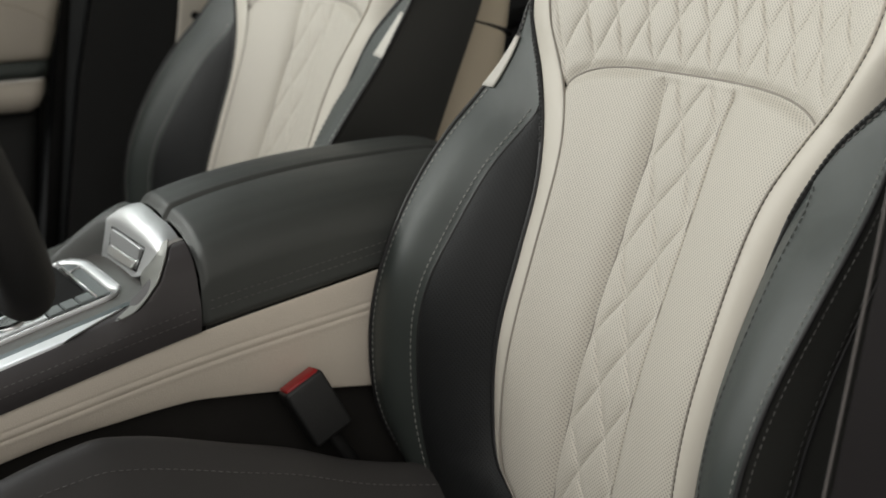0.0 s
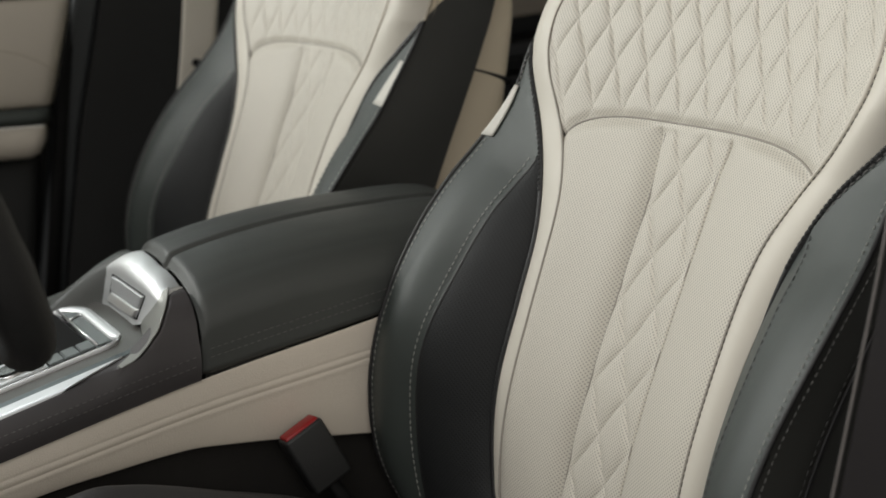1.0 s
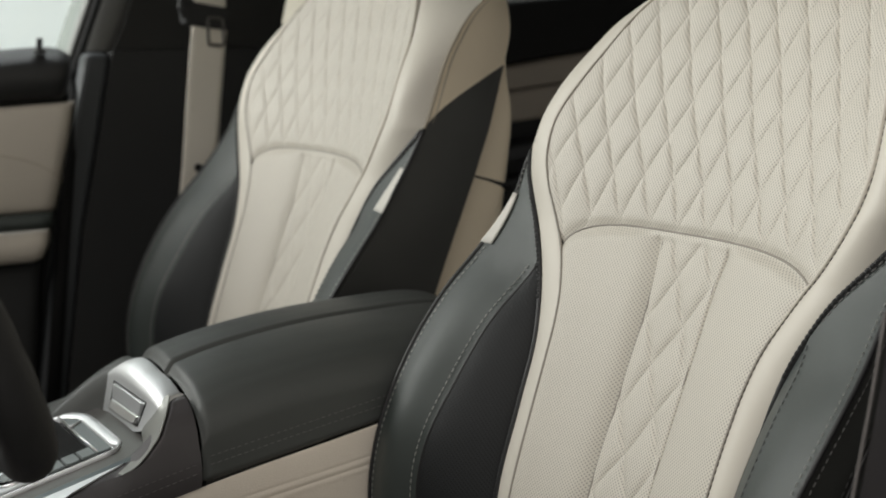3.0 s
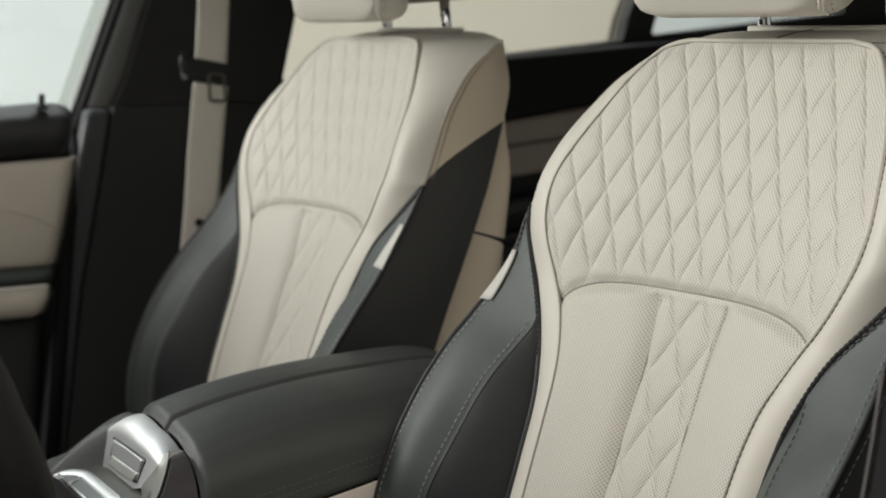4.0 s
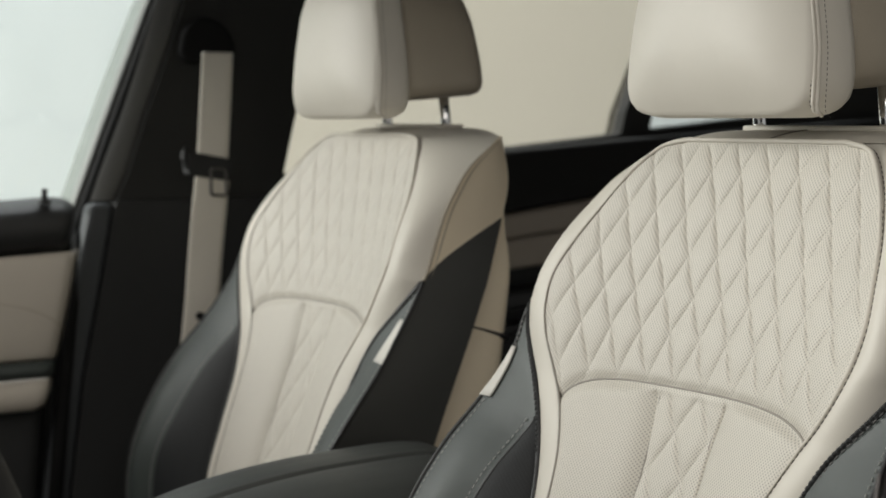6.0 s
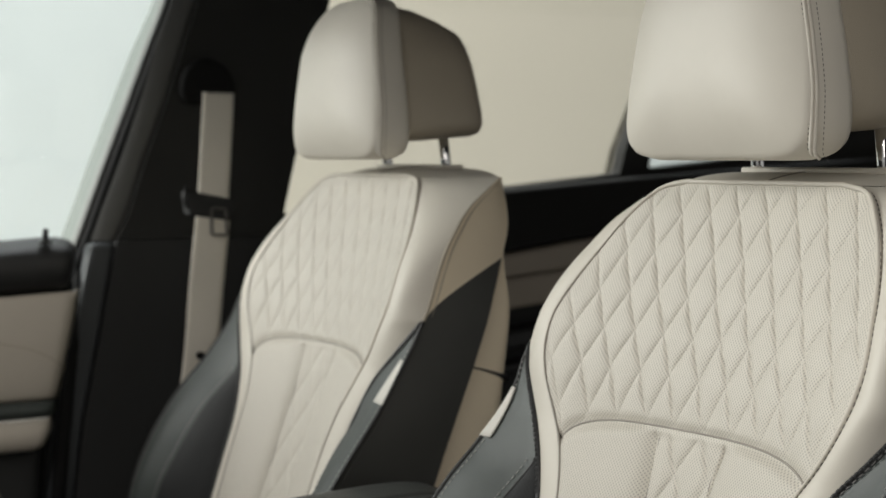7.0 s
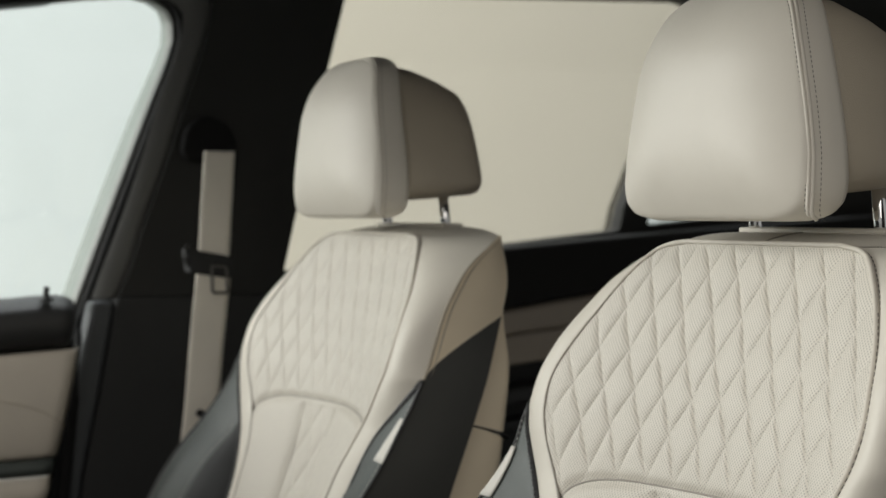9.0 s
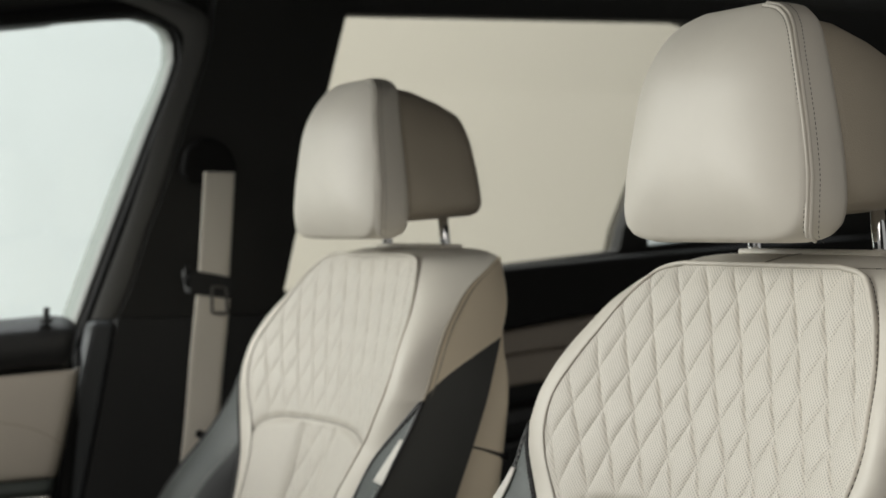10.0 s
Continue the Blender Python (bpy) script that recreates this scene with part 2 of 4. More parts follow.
def stitches(name, P, mat, parent, length=0.0046, gap=0.0022, r=0.00055, lift=(0, -0.0006, 0.0003)):
    """A row of short threads along a line."""
    Q = resample(P, length + gap) + np.array(lift)
    P, T, A, B = frames_along(Q)
    verts, faces = [], []
    for p, t, a, b in zip(P, T, A, B):
        o = len(verts)
        for k, w in ((-0.5, 0.55), (-0.25, 1.0), (0.25, 1.0), (0.5, 0.55)):
            for j in range(5):
                th = 2 * math.pi * j / 5
                verts.append(p + t * k * length + w * r * (math.cos(th) * a + math.sin(th) * b))
        for k in range(3):
            faces += [[o + k * 5 + j, o + k * 5 + (j + 1) % 5, o + (k + 1) * 5 + (j + 1) % 5, o + (k + 1) * 5 + j] for j in range(5)]
        faces += [[o + j for j in range(4, -1, -1)], [o + 15 + j for j in range(5)]]
    return mesh_object(name, [tuple(v) for v in verts], faces, mat, parent)


def box(bm, x0, x1, y0, y1, z0, z1, bevel=0.0, segments=2, turn=None):
    m = Matrix.Translation(((x0 + x1) / 2, (y0 + y1) / 2, (z0 + z1) / 2))
    if turn is not None:
        m = m @ turn
    made = bmesh.ops.create_cube(bm, size=1, matrix=m @ Matrix.Diagonal((x1 - x0, y1 - y0, z1 - z0, 1)))["verts"]
    if bevel:
        edges = list({e for v in made for e in v.link_edges})
        bmesh.ops.bevel(bm, geom=edges, offset=bevel, segments=segments, profile=0.5, affect="EDGES")
    return bm


def slab(name, outline, axis, lo, hi, mat, parent=None, label="", bevel=0.0, segments=2, smooth=False, holes=()):
    """A plate with the given outline in the plane across axis, from lo to hi; holes are outlines cut through it."""
    bm = bmesh.new()

    def place(p, w):
        q = list(p)
        q.insert(axis, w)
        return q

    loops = [outline, *holes]
    edges = []
    for lp in loops:
        vs = [bm.verts.new(place(p, lo)) for p in lp]
        edges += [bm.edges.new((vs[i], vs[(i + 1) % len(vs)])) for i in range(len(vs))]
    if holes:
        bmesh.ops.triangle_fill(bm, use_beauty=True, use_dissolve=False, edges=edges)
    else:
        bm.faces.new([e.verts[0] for e in edges])
    made = bmesh.ops.extrude_face_region(bm, geom=list(bm.faces))
    vec = [0, 0, 0]
    vec[axis] = hi - lo
    bmesh.ops.translate(bm, verts=[v for v in made["geom"] if isinstance(v, bmesh.types.BMVert)], vec=vec)
    if bevel:
        sharp = [e for e in bm.edges if len(e.link_faces) == 2 and abs(e.calc_face_angle(0)) > 1.0]
        bmesh.ops.bevel(bm, geom=sharp, offset=bevel, segments=segments, profile=0.5, affect="EDGES")
    return part(name, bm, mat, parent, label, smooth)


def rounded(points, radius, steps=6):
    """An outline with its corners rounded; radius one number or one for each corner."""
    n, out = len(points), []
    for i in range(n):
        r = radius[i] if isinstance(radius, (list, tuple)) else radius
        p, a, b = Vector(points[i]), Vector(points[i - 1]), Vector(points[(i + 1) % n])
        da, db = (a - p), (b - p)
        r2 = min(r, 0.49 * da.length, 0.49 * db.length)
        if r2 < 1e-5:
            out.append(tuple(p))
            continue
        s, e = p + da.normalized() * r2, p + db.normalized() * r2
        for k in range(steps + 1):
            t = k / steps
            out.append(tuple((1 - t) ** 2 * s + 2 * t * (1 - t) * p + t * t * e))
    return out

# ---- studio and cabin shell ----
# The driver's side is open, its door swung away; the passenger side is closed, its glass at about x = -1.35.
tagged(slab("ground", [(-30, -30), (30, -30), (30, 30), (-30, 30)], 2, -0.05, 0.0, concrete), "grey studio floor", "floor", kind="structure")
tagged(slab("wall_studio", [(-12, 0.0), (14, 0.0), (14, 9), (-12, 9)], 0, -4.3, -4.2, wall_paint), "plain white studio wall", "wall", kind="structure")
tagged(slab("floor", [(-1.33, -1.3), (0.40, -1.3), (0.40, 2.4), (-1.33, 2.4)], 2, 0.25, 0.30, carpet), "dark carpeted cabin floor", "floor", kind="structure")
tagged(slab("headliner", [(-1.33, -0.62), (0.42, -0.62), (0.42, 2.5), (-1.33, 2.5)], 2, 1.70, 1.74, black_cloth), "black fabric roof lining", "headliner", kind="structure")
tagged(slab("wall_rear", [(-1.33, 0.0), (0.42, 0.0), (0.42, 1.76), (-1.33, 1.76)], 1, 2.42, 2.48, black_cloth), "black rear closing panel", "panel", kind="structure")
tagged(slab("wall_front", [(-1.33, 0.0), (0.42, 0.0), (0.42, 1.26), (-1.33, 1.26)], 1, -1.06, -1.00, black_cloth), "black panel below the windscreen", "panel", kind="structure")

front_opening = [(-0.85, 1.45), (-0.55, 1.548), (-0.274, 1.578), (-0.10, 1.603), (-0.033, 1.611), (0.000, 1.606), (0.021, 1.594), (0.031, 1.573), (0.032, 1.543), (0.021, 1.507), (-0.014, 1.422), (-0.045, 1.343), (-0.081, 1.252), (-0.121, 1.148), (-0.14, 1.10), (-0.85, 1.10)]
rear_opening = [(0.324, 1.635), (1.006, 1.661), (1.03, 1.655), (1.032, 1.64), (0.868, 1.28), (0.859, 1.243), (0.852, 1.239), (0.22, 1.178), (0.207, 1.183), (0.206, 1.192), (0.29, 1.508)]
quarter_opening = [(1.09, 1.64), (1.35, 1.60), (1.40, 1.56), (1.36, 1.29), (0.926, 1.248), (0.920, 1.252), (0.926, 1.275)]
tagged(slab("wall_passenger_side", [(-1.3, 0.25), (2.45, 0.25), (2.45, 1.74), (-0.45, 1.74), (-1.3, 1.26)], 0, -1.40, -1.35, black_cloth, holes=(front_opening, rear_opening, quarter_opening)), "black lined passenger side of the cabin", "wall", kind="structure")


def pane(name, outline, mat, label):
    g = tagged(slab(name, outline, 0, -1.384, -1.380, mat), label, "window", kind="structure")
    g.visible_shadow = False
    return g


pane("window_1", front_opening, clear_glass, "clear front side window pane")
pane("window_2", rear_opening, tinted_glass, "warm tinted rear side window pane")
pane("window_3", quarter_opening, clear_glass, "small rear quarter window pane")

# ---- passenger door ----
door = root("passenger_door", (-1.30, -0.5, 0.3), "passenger door trimmed in black, beige and slate", "car door")
rim = resample([(-1.342, y, z) for y, z in front_opening[1:15]], 0.008)
tangent = np.gradient(rim, axis=0)
tangent /= np.linalg.norm(tangent, axis=1)[:, None]
outward = np.stack([0 * tangent[:, 0], -tangent[:, 2], tangent[:, 1]], 1)


reveal_depth = spline((0.0, 0.004), (0.40, 0.004), (0.55, 0.050), (0.65, 0.072), (1.0, 0.084))


def reveal(u, v):
    """The outer frame behind the glass edge, seen from within."""
    i = np.clip(np.round(v * (len(rim) - 1)).astype(int), 0, len(rim) - 1)
    p = rim[i] - 0.004 * outward[i]
    return -1.352 - reveal_depth(v) * u, p[..., 1] - 0.002 * u, p[..., 2]


sheet("window_frame", reveal, np.linspace(0, 1, 4), np.linspace(0, 1, len(rim)), frame_grey, door, "pale outer window frame", thick=0.003)


def door_sheet(name, low, high, y_front, edge, mat, label, bulge=0.02, x0=-1.285, round_top=0.0):
    """A padded trim panel on the door; its rear edge follows edge(z)."""
    def f(u, v):
        z = low(u) + v * (high(u) - low(u))
        y = y_front + u * (edge(z) - y_front)
        fall = np.clip((u - 0.98) / 0.02, 0, 1) ** 2 * 0.025
        x = x0 + bulge * np.sin(np.pi * np.clip(v, 0, 1)) ** 0.5 - fall - round_top * np.clip((v - 0.75) / 0.25, 0, 1) ** 2
        return x, y, z
    return sheet(name, f, np.linspace(0, 1, 70), np.linspace(0, 1, 24), mat, door, label, thick=0.006)


door_edge = spline((0.30, -0.23), (0.85, -0.186), (0.915, -0.178), (0.96, -0.172), (1.076, -0.153), (1.15, -0.140))
door_sheet("upper_trim", lambda u: 1.035 + 0.043 * u, lambda u: 1.090 + 0.067 * u - 0.010 * np.clip((u - 0.95) / 0.05, 0, 1) ** 2, -1.1, door_edge, charcoal, "black grained upper trim", 0.03, -1.29, 0.03)
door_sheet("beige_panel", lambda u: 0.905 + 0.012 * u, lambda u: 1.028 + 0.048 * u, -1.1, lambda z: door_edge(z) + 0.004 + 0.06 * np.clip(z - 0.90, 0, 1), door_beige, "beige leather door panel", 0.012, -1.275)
door_sheet("slate_strip", lambda u: 0.880 + 0.012 * u, lambda u: 0.905 + 0.012 * u, -1.1, lambda z: door_edge(z) + 0.001, slate, "dark slate strip across the door panel", 0.012, -1.270)
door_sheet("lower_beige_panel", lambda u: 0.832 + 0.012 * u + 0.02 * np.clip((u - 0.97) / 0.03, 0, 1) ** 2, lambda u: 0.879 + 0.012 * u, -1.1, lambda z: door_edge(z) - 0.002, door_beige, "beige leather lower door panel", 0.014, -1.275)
door_sheet("door_pocket", lambda u: 0.35 + 0 * u, lambda u: 0.830 + 0.012 * u, -1.1, door_edge, black_trim, "black lower door trim", 0.01, -1.30)
seam_line = spline((-0.70, 1.035), (-0.40, 1.022), (-0.263, 1.004), (-0.222, 0.994), (-0.185, 0.975), (-0.170, 0.962))
y = np.linspace(-0.70, -0.170, 60)
tube("panel_seam", np.stack([-1.2632 + 0 * y, y, seam_line(y)], 1), 0.0009, taupe_shade, door, "sewn seam across the beige panel")
pin = tube("lock_pin", [(-1.272, -0.194, 1.145), (-1.272, -0.194, 1.158), (-1.272, -0.193, 1.168)], 0.0045, black_trim, door, "black door lock pin")
tube("pin_collar", [(-1.272, -0.194, 1.146), (-1.272, -0.194, 1.1515)], 0.010, charcoal, pin, sides=16)
seal = np.concatenate([rim + 0.011 * outward, [(-1.32, -0.131, 1.08), (-1.305, -0.15, 0.98), (-1.30, -0.165, 0.86), (-1.30, -0.19, 0.6)]])
tube("door_seal", seal, 0.011, rubber, door, "black rubber door seal", up=(1, 0.05, 0.05))

# ---- passenger-side pillar ----
pillar = root("pillar_trim", (-1.32, 0.05, 0.3), "black pillar trim behind the passenger door", "pillar trim")
tagged(pillar, kind="structure")
lead = spline((1.144, -0.1147), (1.187, -0.0988), (1.272, -0.065), (1.358, -0.0344), (1.445, -0.0062), (1.5327, 0.026), (1.559, 0.0325), (1.595, 0.022), (1.620, -0.034), (1.66, -0.22))
trail = spline((1.144, -0.0740), (1.186, -0.0532), (1.272, -0.0245), (1.3586, 0.0090), (1.446, 0.0375), (1.5344, 0.0680), (1.561, 0.0760), (1.60, 0.079), (1.625, 0.055), (1.66, -0.06))


def leading(u, v):
    z = 1.146 + v * (1.66 - 1.146)
    return -1.320 + 0.006 * (1 - np.abs(2 * u - 1) ** 2), lead(z) + u * (trail(z) - lead(z)), z


sheet("leading_edge", leading, np.linspace(0, 1, 20), np.linspace(0, 1, 40), pillar_grey, pillar, "dark grey leading edge of the pillar")
slab("upper_trim", [(-0.076, 1.147), (-0.057, 1.186), (-0.0285, 1.272), (0.005, 1.3586), (0.0335, 1.446), (0.064, 1.5344), (0.074, 1.57), (0.085, 1.66), (0.30, 1.66), (0.27, 1.508), (0.185, 1.147)], 0, -1.345, -1.306, black_cloth, pillar, "black cloth upper pillar trim", 0.001)
slab("lower_edge", [(-0.118, 1.143), (-0.081, 1.143), (-0.104, 1.02), (-0.133, 0.88), (-0.17, 0.60), (-0.215, 0.60), (-0.168, 0.88), (-0.150, 1.0)], 0, -1.345, -1.300, pillar_low, pillar, "dark lower front edge of the pillar", 0.008)
slab("lower_trim", [(-0.080, 1.1464), (0.185, 1.1464), (0.20, 0.35), (-0.20, 0.35), (-0.169, 0.60), (-0.132, 0.88), (-0.103, 1.02)], 0, -1.345, -1.296, black_trim, pillar, "black lower pillar trim", 0.001)

# ---- rear door ----
rdoor = root("rear_door", (-1.30, 0.7, 0.3), "rear passenger door with black sill and brown trim", "car door")
slab("sill_trim", [(0.20, 1.175), (0.57, 1.212), (0.852, 1.233), (1.5, 1.27), (1.5, 1.20), (0.76, 1.133), (0.586, 1.11), (0.22, 1.07)], 0, -1.345, -1.285, sill_black, rdoor, "black window sill trim", 0.006)
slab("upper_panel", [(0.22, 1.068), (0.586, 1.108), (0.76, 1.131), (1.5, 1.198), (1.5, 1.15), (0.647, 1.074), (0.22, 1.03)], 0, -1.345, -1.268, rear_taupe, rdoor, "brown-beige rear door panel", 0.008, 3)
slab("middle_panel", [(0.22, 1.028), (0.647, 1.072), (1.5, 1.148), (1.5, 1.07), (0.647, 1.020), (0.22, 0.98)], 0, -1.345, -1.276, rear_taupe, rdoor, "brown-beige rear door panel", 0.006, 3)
slab("dark_recess", [(0.22, 0.98), (0.647, 1.018), (1.5, 1.068), (1.5, 0.70), (0.22, 0.60)], 0, -1.345, -1.310, black_trim, rdoor, "black lower rear door trim", 0.004)
slab("armrest_strip", [(0.30, 0.945), (0.66, 0.990), (1.4, 1.04), (1.4, 1.005), (0.64, 0.958), (0.30, 0.912)], 0, -1.31, -1.25, charcoal, rdoor, "grey rear armrest strip", 0.008, 3)
slab("lower_strip", [(0.30, 0.885), (0.66, 0.932), (1.4, 0.98), (1.4, 0.965), (0.64, 0.915), (0.30, 0.868)], 0, -1.31, -1.27, charcoal, rdoor, "grey rear door strip", 0.005, 3)

# ---- driver-side pillar, at the open door ----
dpil = [(-0.128, 1.06), (-0.135, 1.015), (-0.149, 0.943), (-0.166, 0.855), (-0.20, 0.66), (-0.24, 0.35), (0.25, 0.35), (0.25, 1.70), (0.12, 1.70), (-0.02, 1.35)]
tagged(slab("pillar_driver_side", dpil, 0, 0.400, 0.46, brown_trim, bevel=0.004), "brown-black trim of the driver-side pillar", "pillar trim", kind="structure")

strip = resample([(0.398, y, z) for y, z in dpil[:6]], 0.02)
tagged(tube("trim", strip + [0, -0.001, 0], 0.0010, pale_seal, sides=8), "thin grey seal along the driver-side pillar", "trim", kind="structure")

# ---- front seats ----
# Half-widths and depths of the backrest's seam lines over the height, from the seat's middle plane.
mid_y = spline((0.55, -0.104), (0.68, -0.086), (0.73, -0.076), (0.815, -0.053), (0.89, -0.026), (0.956, -0.002), (1.02, 0.019), (1.10, 0.045), (1.25, 0.104))
inner_a = spline((0.55, 0.138), (0.70, 0.133), (0.80, 0.131), (0.87, 0.132), (0.915, 0.134), (0.945, 0.137), (0.97, 0.143), (0.99, 0.152), (1.015, 0.167), (1.04, 0.186), (1.065, 0.203), (1.09, 0.214), (1.115, 0.217), (1.15, 0.207), (1.187, 0.188), (1.224, 0.161), (1.236, 0.148), (1.242, 0.138), (1.2455, 0.126), (1.2475, 0.112))
inner_y = spline((0.55, -0.106), (0.70, -0.088), (0.80, -0.071), (0.87, -0.05), (0.92, -0.033), (0.97, -0.015), (1.015, 0.0), (1.04, 0.005), (1.065, 0.008), (1.09, 0.0135), (1.12, 0.024), (1.187, 0.062), (1.224, 0.083), (1.249, 0.1))
edge_a = spline((0.55, 0.15), (0.70, 0.152), (0.80, 0.156), (0.87, 0.158), (0.93, 0.166), (0.985, 0.186), (1.02, 0.207), (1.05, 0.233), (1.088, 0.260))
edge_y = spline((0.55, -0.1), (0.70, -0.083), (0.80, -0.069), (0.87, -0.047), (0.93, -0.025), (0.985, -0.009), (1.02, 0.001), (1.05, 0.013), (1.088, 0.034))
ridge_a = spline((0.55, 0.205), (0.70, 0.215), (0.80, 0.218), (0.88, 0.211), (0.94, 0.204), (0.97, 0.197), (0.99, 0.1915), (1.02, 0.209), (1.05, 0.2345), (1.088, 0.260))
ridge_y = spline((0.55, -0.085), (0.63, -0.108), (0.70, -0.121), (0.777, -0.123), (0.83, -0.113), (0.883, -0.086), (0.939, -0.051), (0.985, -0.0135), (1.02, -0.001), (1.05, 0.012), (1.088, 0.034))
outer_a = spline((0.55, 0.262), (0.65, 0.272), (0.80, 0.276), (0.87, 0.278), (0.93, 0.280), (0.965, 0.278), (0.995, 0.272), (1.02, 0.266), (1.05, 0.262), (1.088, 0.260), (1.18, 0.248), (1.217, 0.236), (1.236, 0.222), (1.247, 0.203))
outer_y = spline((0.55, -0.06), (0.631, -0.105), (0.695, -0.136), (0.765, -0.144), (0.81, -0.138), (0.872, -0.115), (0.909, -0.094), (0.96, -0.057), (0.99, -0.031), (1.018, -0.009), (1.05, 0.013), (1.088, 0.034), (1.18, 0.078), (1.217, 0.114), (1.236, 0.146), (1.247, 0.170))
outboard = spline((0.55, 0.002), (0.75, 0.0025), (0.80, 0.003), (0.90, 0.0035), (0.97, 0.002), (1.05, 0.0), (1.25, 0.0))
back_y = spline((0.55, -0.06), (0.70, -0.01), (0.90, 0.052), (1.03, 0.102), (1.10, 0.128), (1.15, 0.150), (1.19, 0.168), (1.25, 0.174))


flare_at = spline((0.98, 0.0), (1.02, 0.001), (1.05, 0.005), (1.07, 0.0125), (1.088, 0.014), (1.10, 0.014), (1.12, 0.0105), (1.15, 0.002), (1.18, -0.005), (1.20, -0.0085), (1.22, -0.0065), (1.24, 0.0), (1.26, 0.0))


far_wide = spline((0.60, 0.003), (0.80, 0.004), (0.90, 0.010), (1.0, 0.012), (1.10, 0.012), (1.17, 0.011), (1.22, 0.004), (1.25, 0.0), (1.26, 0.0))
far_bulge = spline((0.98, 0.002), (1.03, 0.010), (1.09, 0.009), (1.13, 0.004), (1.18, 0.0), (1.26, 0.0))


def near_flare(z, sign):
    """How far the driver's seat's inboard shoulder stands out beyond its outboard one."""
    return flare_at(np.clip(z, 0.98, 1.26)) if sign < 0 else 0 * z


def far_flare(z, sign):
    """The same for the passenger's seat, whose bolsters are wider on both sides."""
    if sign > 0:
        return far_wide(np.clip(z, 0.60, 1.26))
    return flare_at(np.clip(z, 0.98, 1.26)) + far_bulge(np.clip(z, 0.98, 1.26))


hem_at = spline((0.56, 0.20), (0.64, 0.45), (0.663, 0.66), (0.676, 0.81), (0.694, 0.90), (0.717, 0.95), (0.745, 0.985), (0.78, 1.0), (0.80, 1.0))


def hem(z, sign):
    """Draws the inboard seams in towards the rounded lower corner."""
    return hem_at(np.clip(z, 0.56, 0.80)) if sign < 0 else 1 + 0 * z


def face_y(a, z):
    return mid_y(z) + (inner_y(z) - mid_y(z)) * (np.abs(a) / inner_a(z)) ** 2


def arch(a):
    """Height of the cross seam between the quilted shoulder panel and the lower panels, a metres from the middle."""
    side = np.clip(np.abs(a - 0.010) / 0.1735, 0, 1)
    return 1.012 + (0.0272 + 0.0016 * np.tanh(a / 0.05)) * (1 - side**4.4) ** 0.56


def meet(across):
    """Height at which the line across(z) meets the cross seam."""
    lo, hi = 1.005 + 0 * across(1.02), 1.045 + 0 * across(1.02)
    for _ in range(40):
        z = (lo + hi) / 2
        up = arch(across(z)) > z
        lo, hi = np.where(up, z, lo), np.where(up, hi, z)
    return z


def groove(d, w):
    return np.exp(-((d / w) ** 2))


def quilt_relief(a, z, width, tall, amount):
    """Soft cushions between two families of crossing seams; a and z run from one crossing."""
    a = a + 0.0007 * np.sin(61 * z + 23 * a) + 0.0005 * np.sin(143 * z - 67 * a)
    z = z + 0.0008 * np.sin(53 * a + 31 * z)
    p, q = a / width, z / tall
    f, g = np.abs(np.sin(np.pi * (p + q))), np.abs(np.sin(np.pi * (p - q)))
    gap = 1 / math.hypot(1 / width, 1 / tall) / np.pi
    rise = lambda d, w: 1 - np.exp(-((d / w) ** 1.25))  # noqa: E731
    cushion = rise(f * gap, 0.0038) * rise(g * gap, 0.0054)
    crease = 0.22 * groove(f * gap, 0.0013) + 0.12 * groove(g * gap, 0.0013)
    return amount * (cushion - crease * np.clip(1.3 - cushion, 0, 1))


SEAT_BASE = Vector((0.0, -0.25, 0.42))


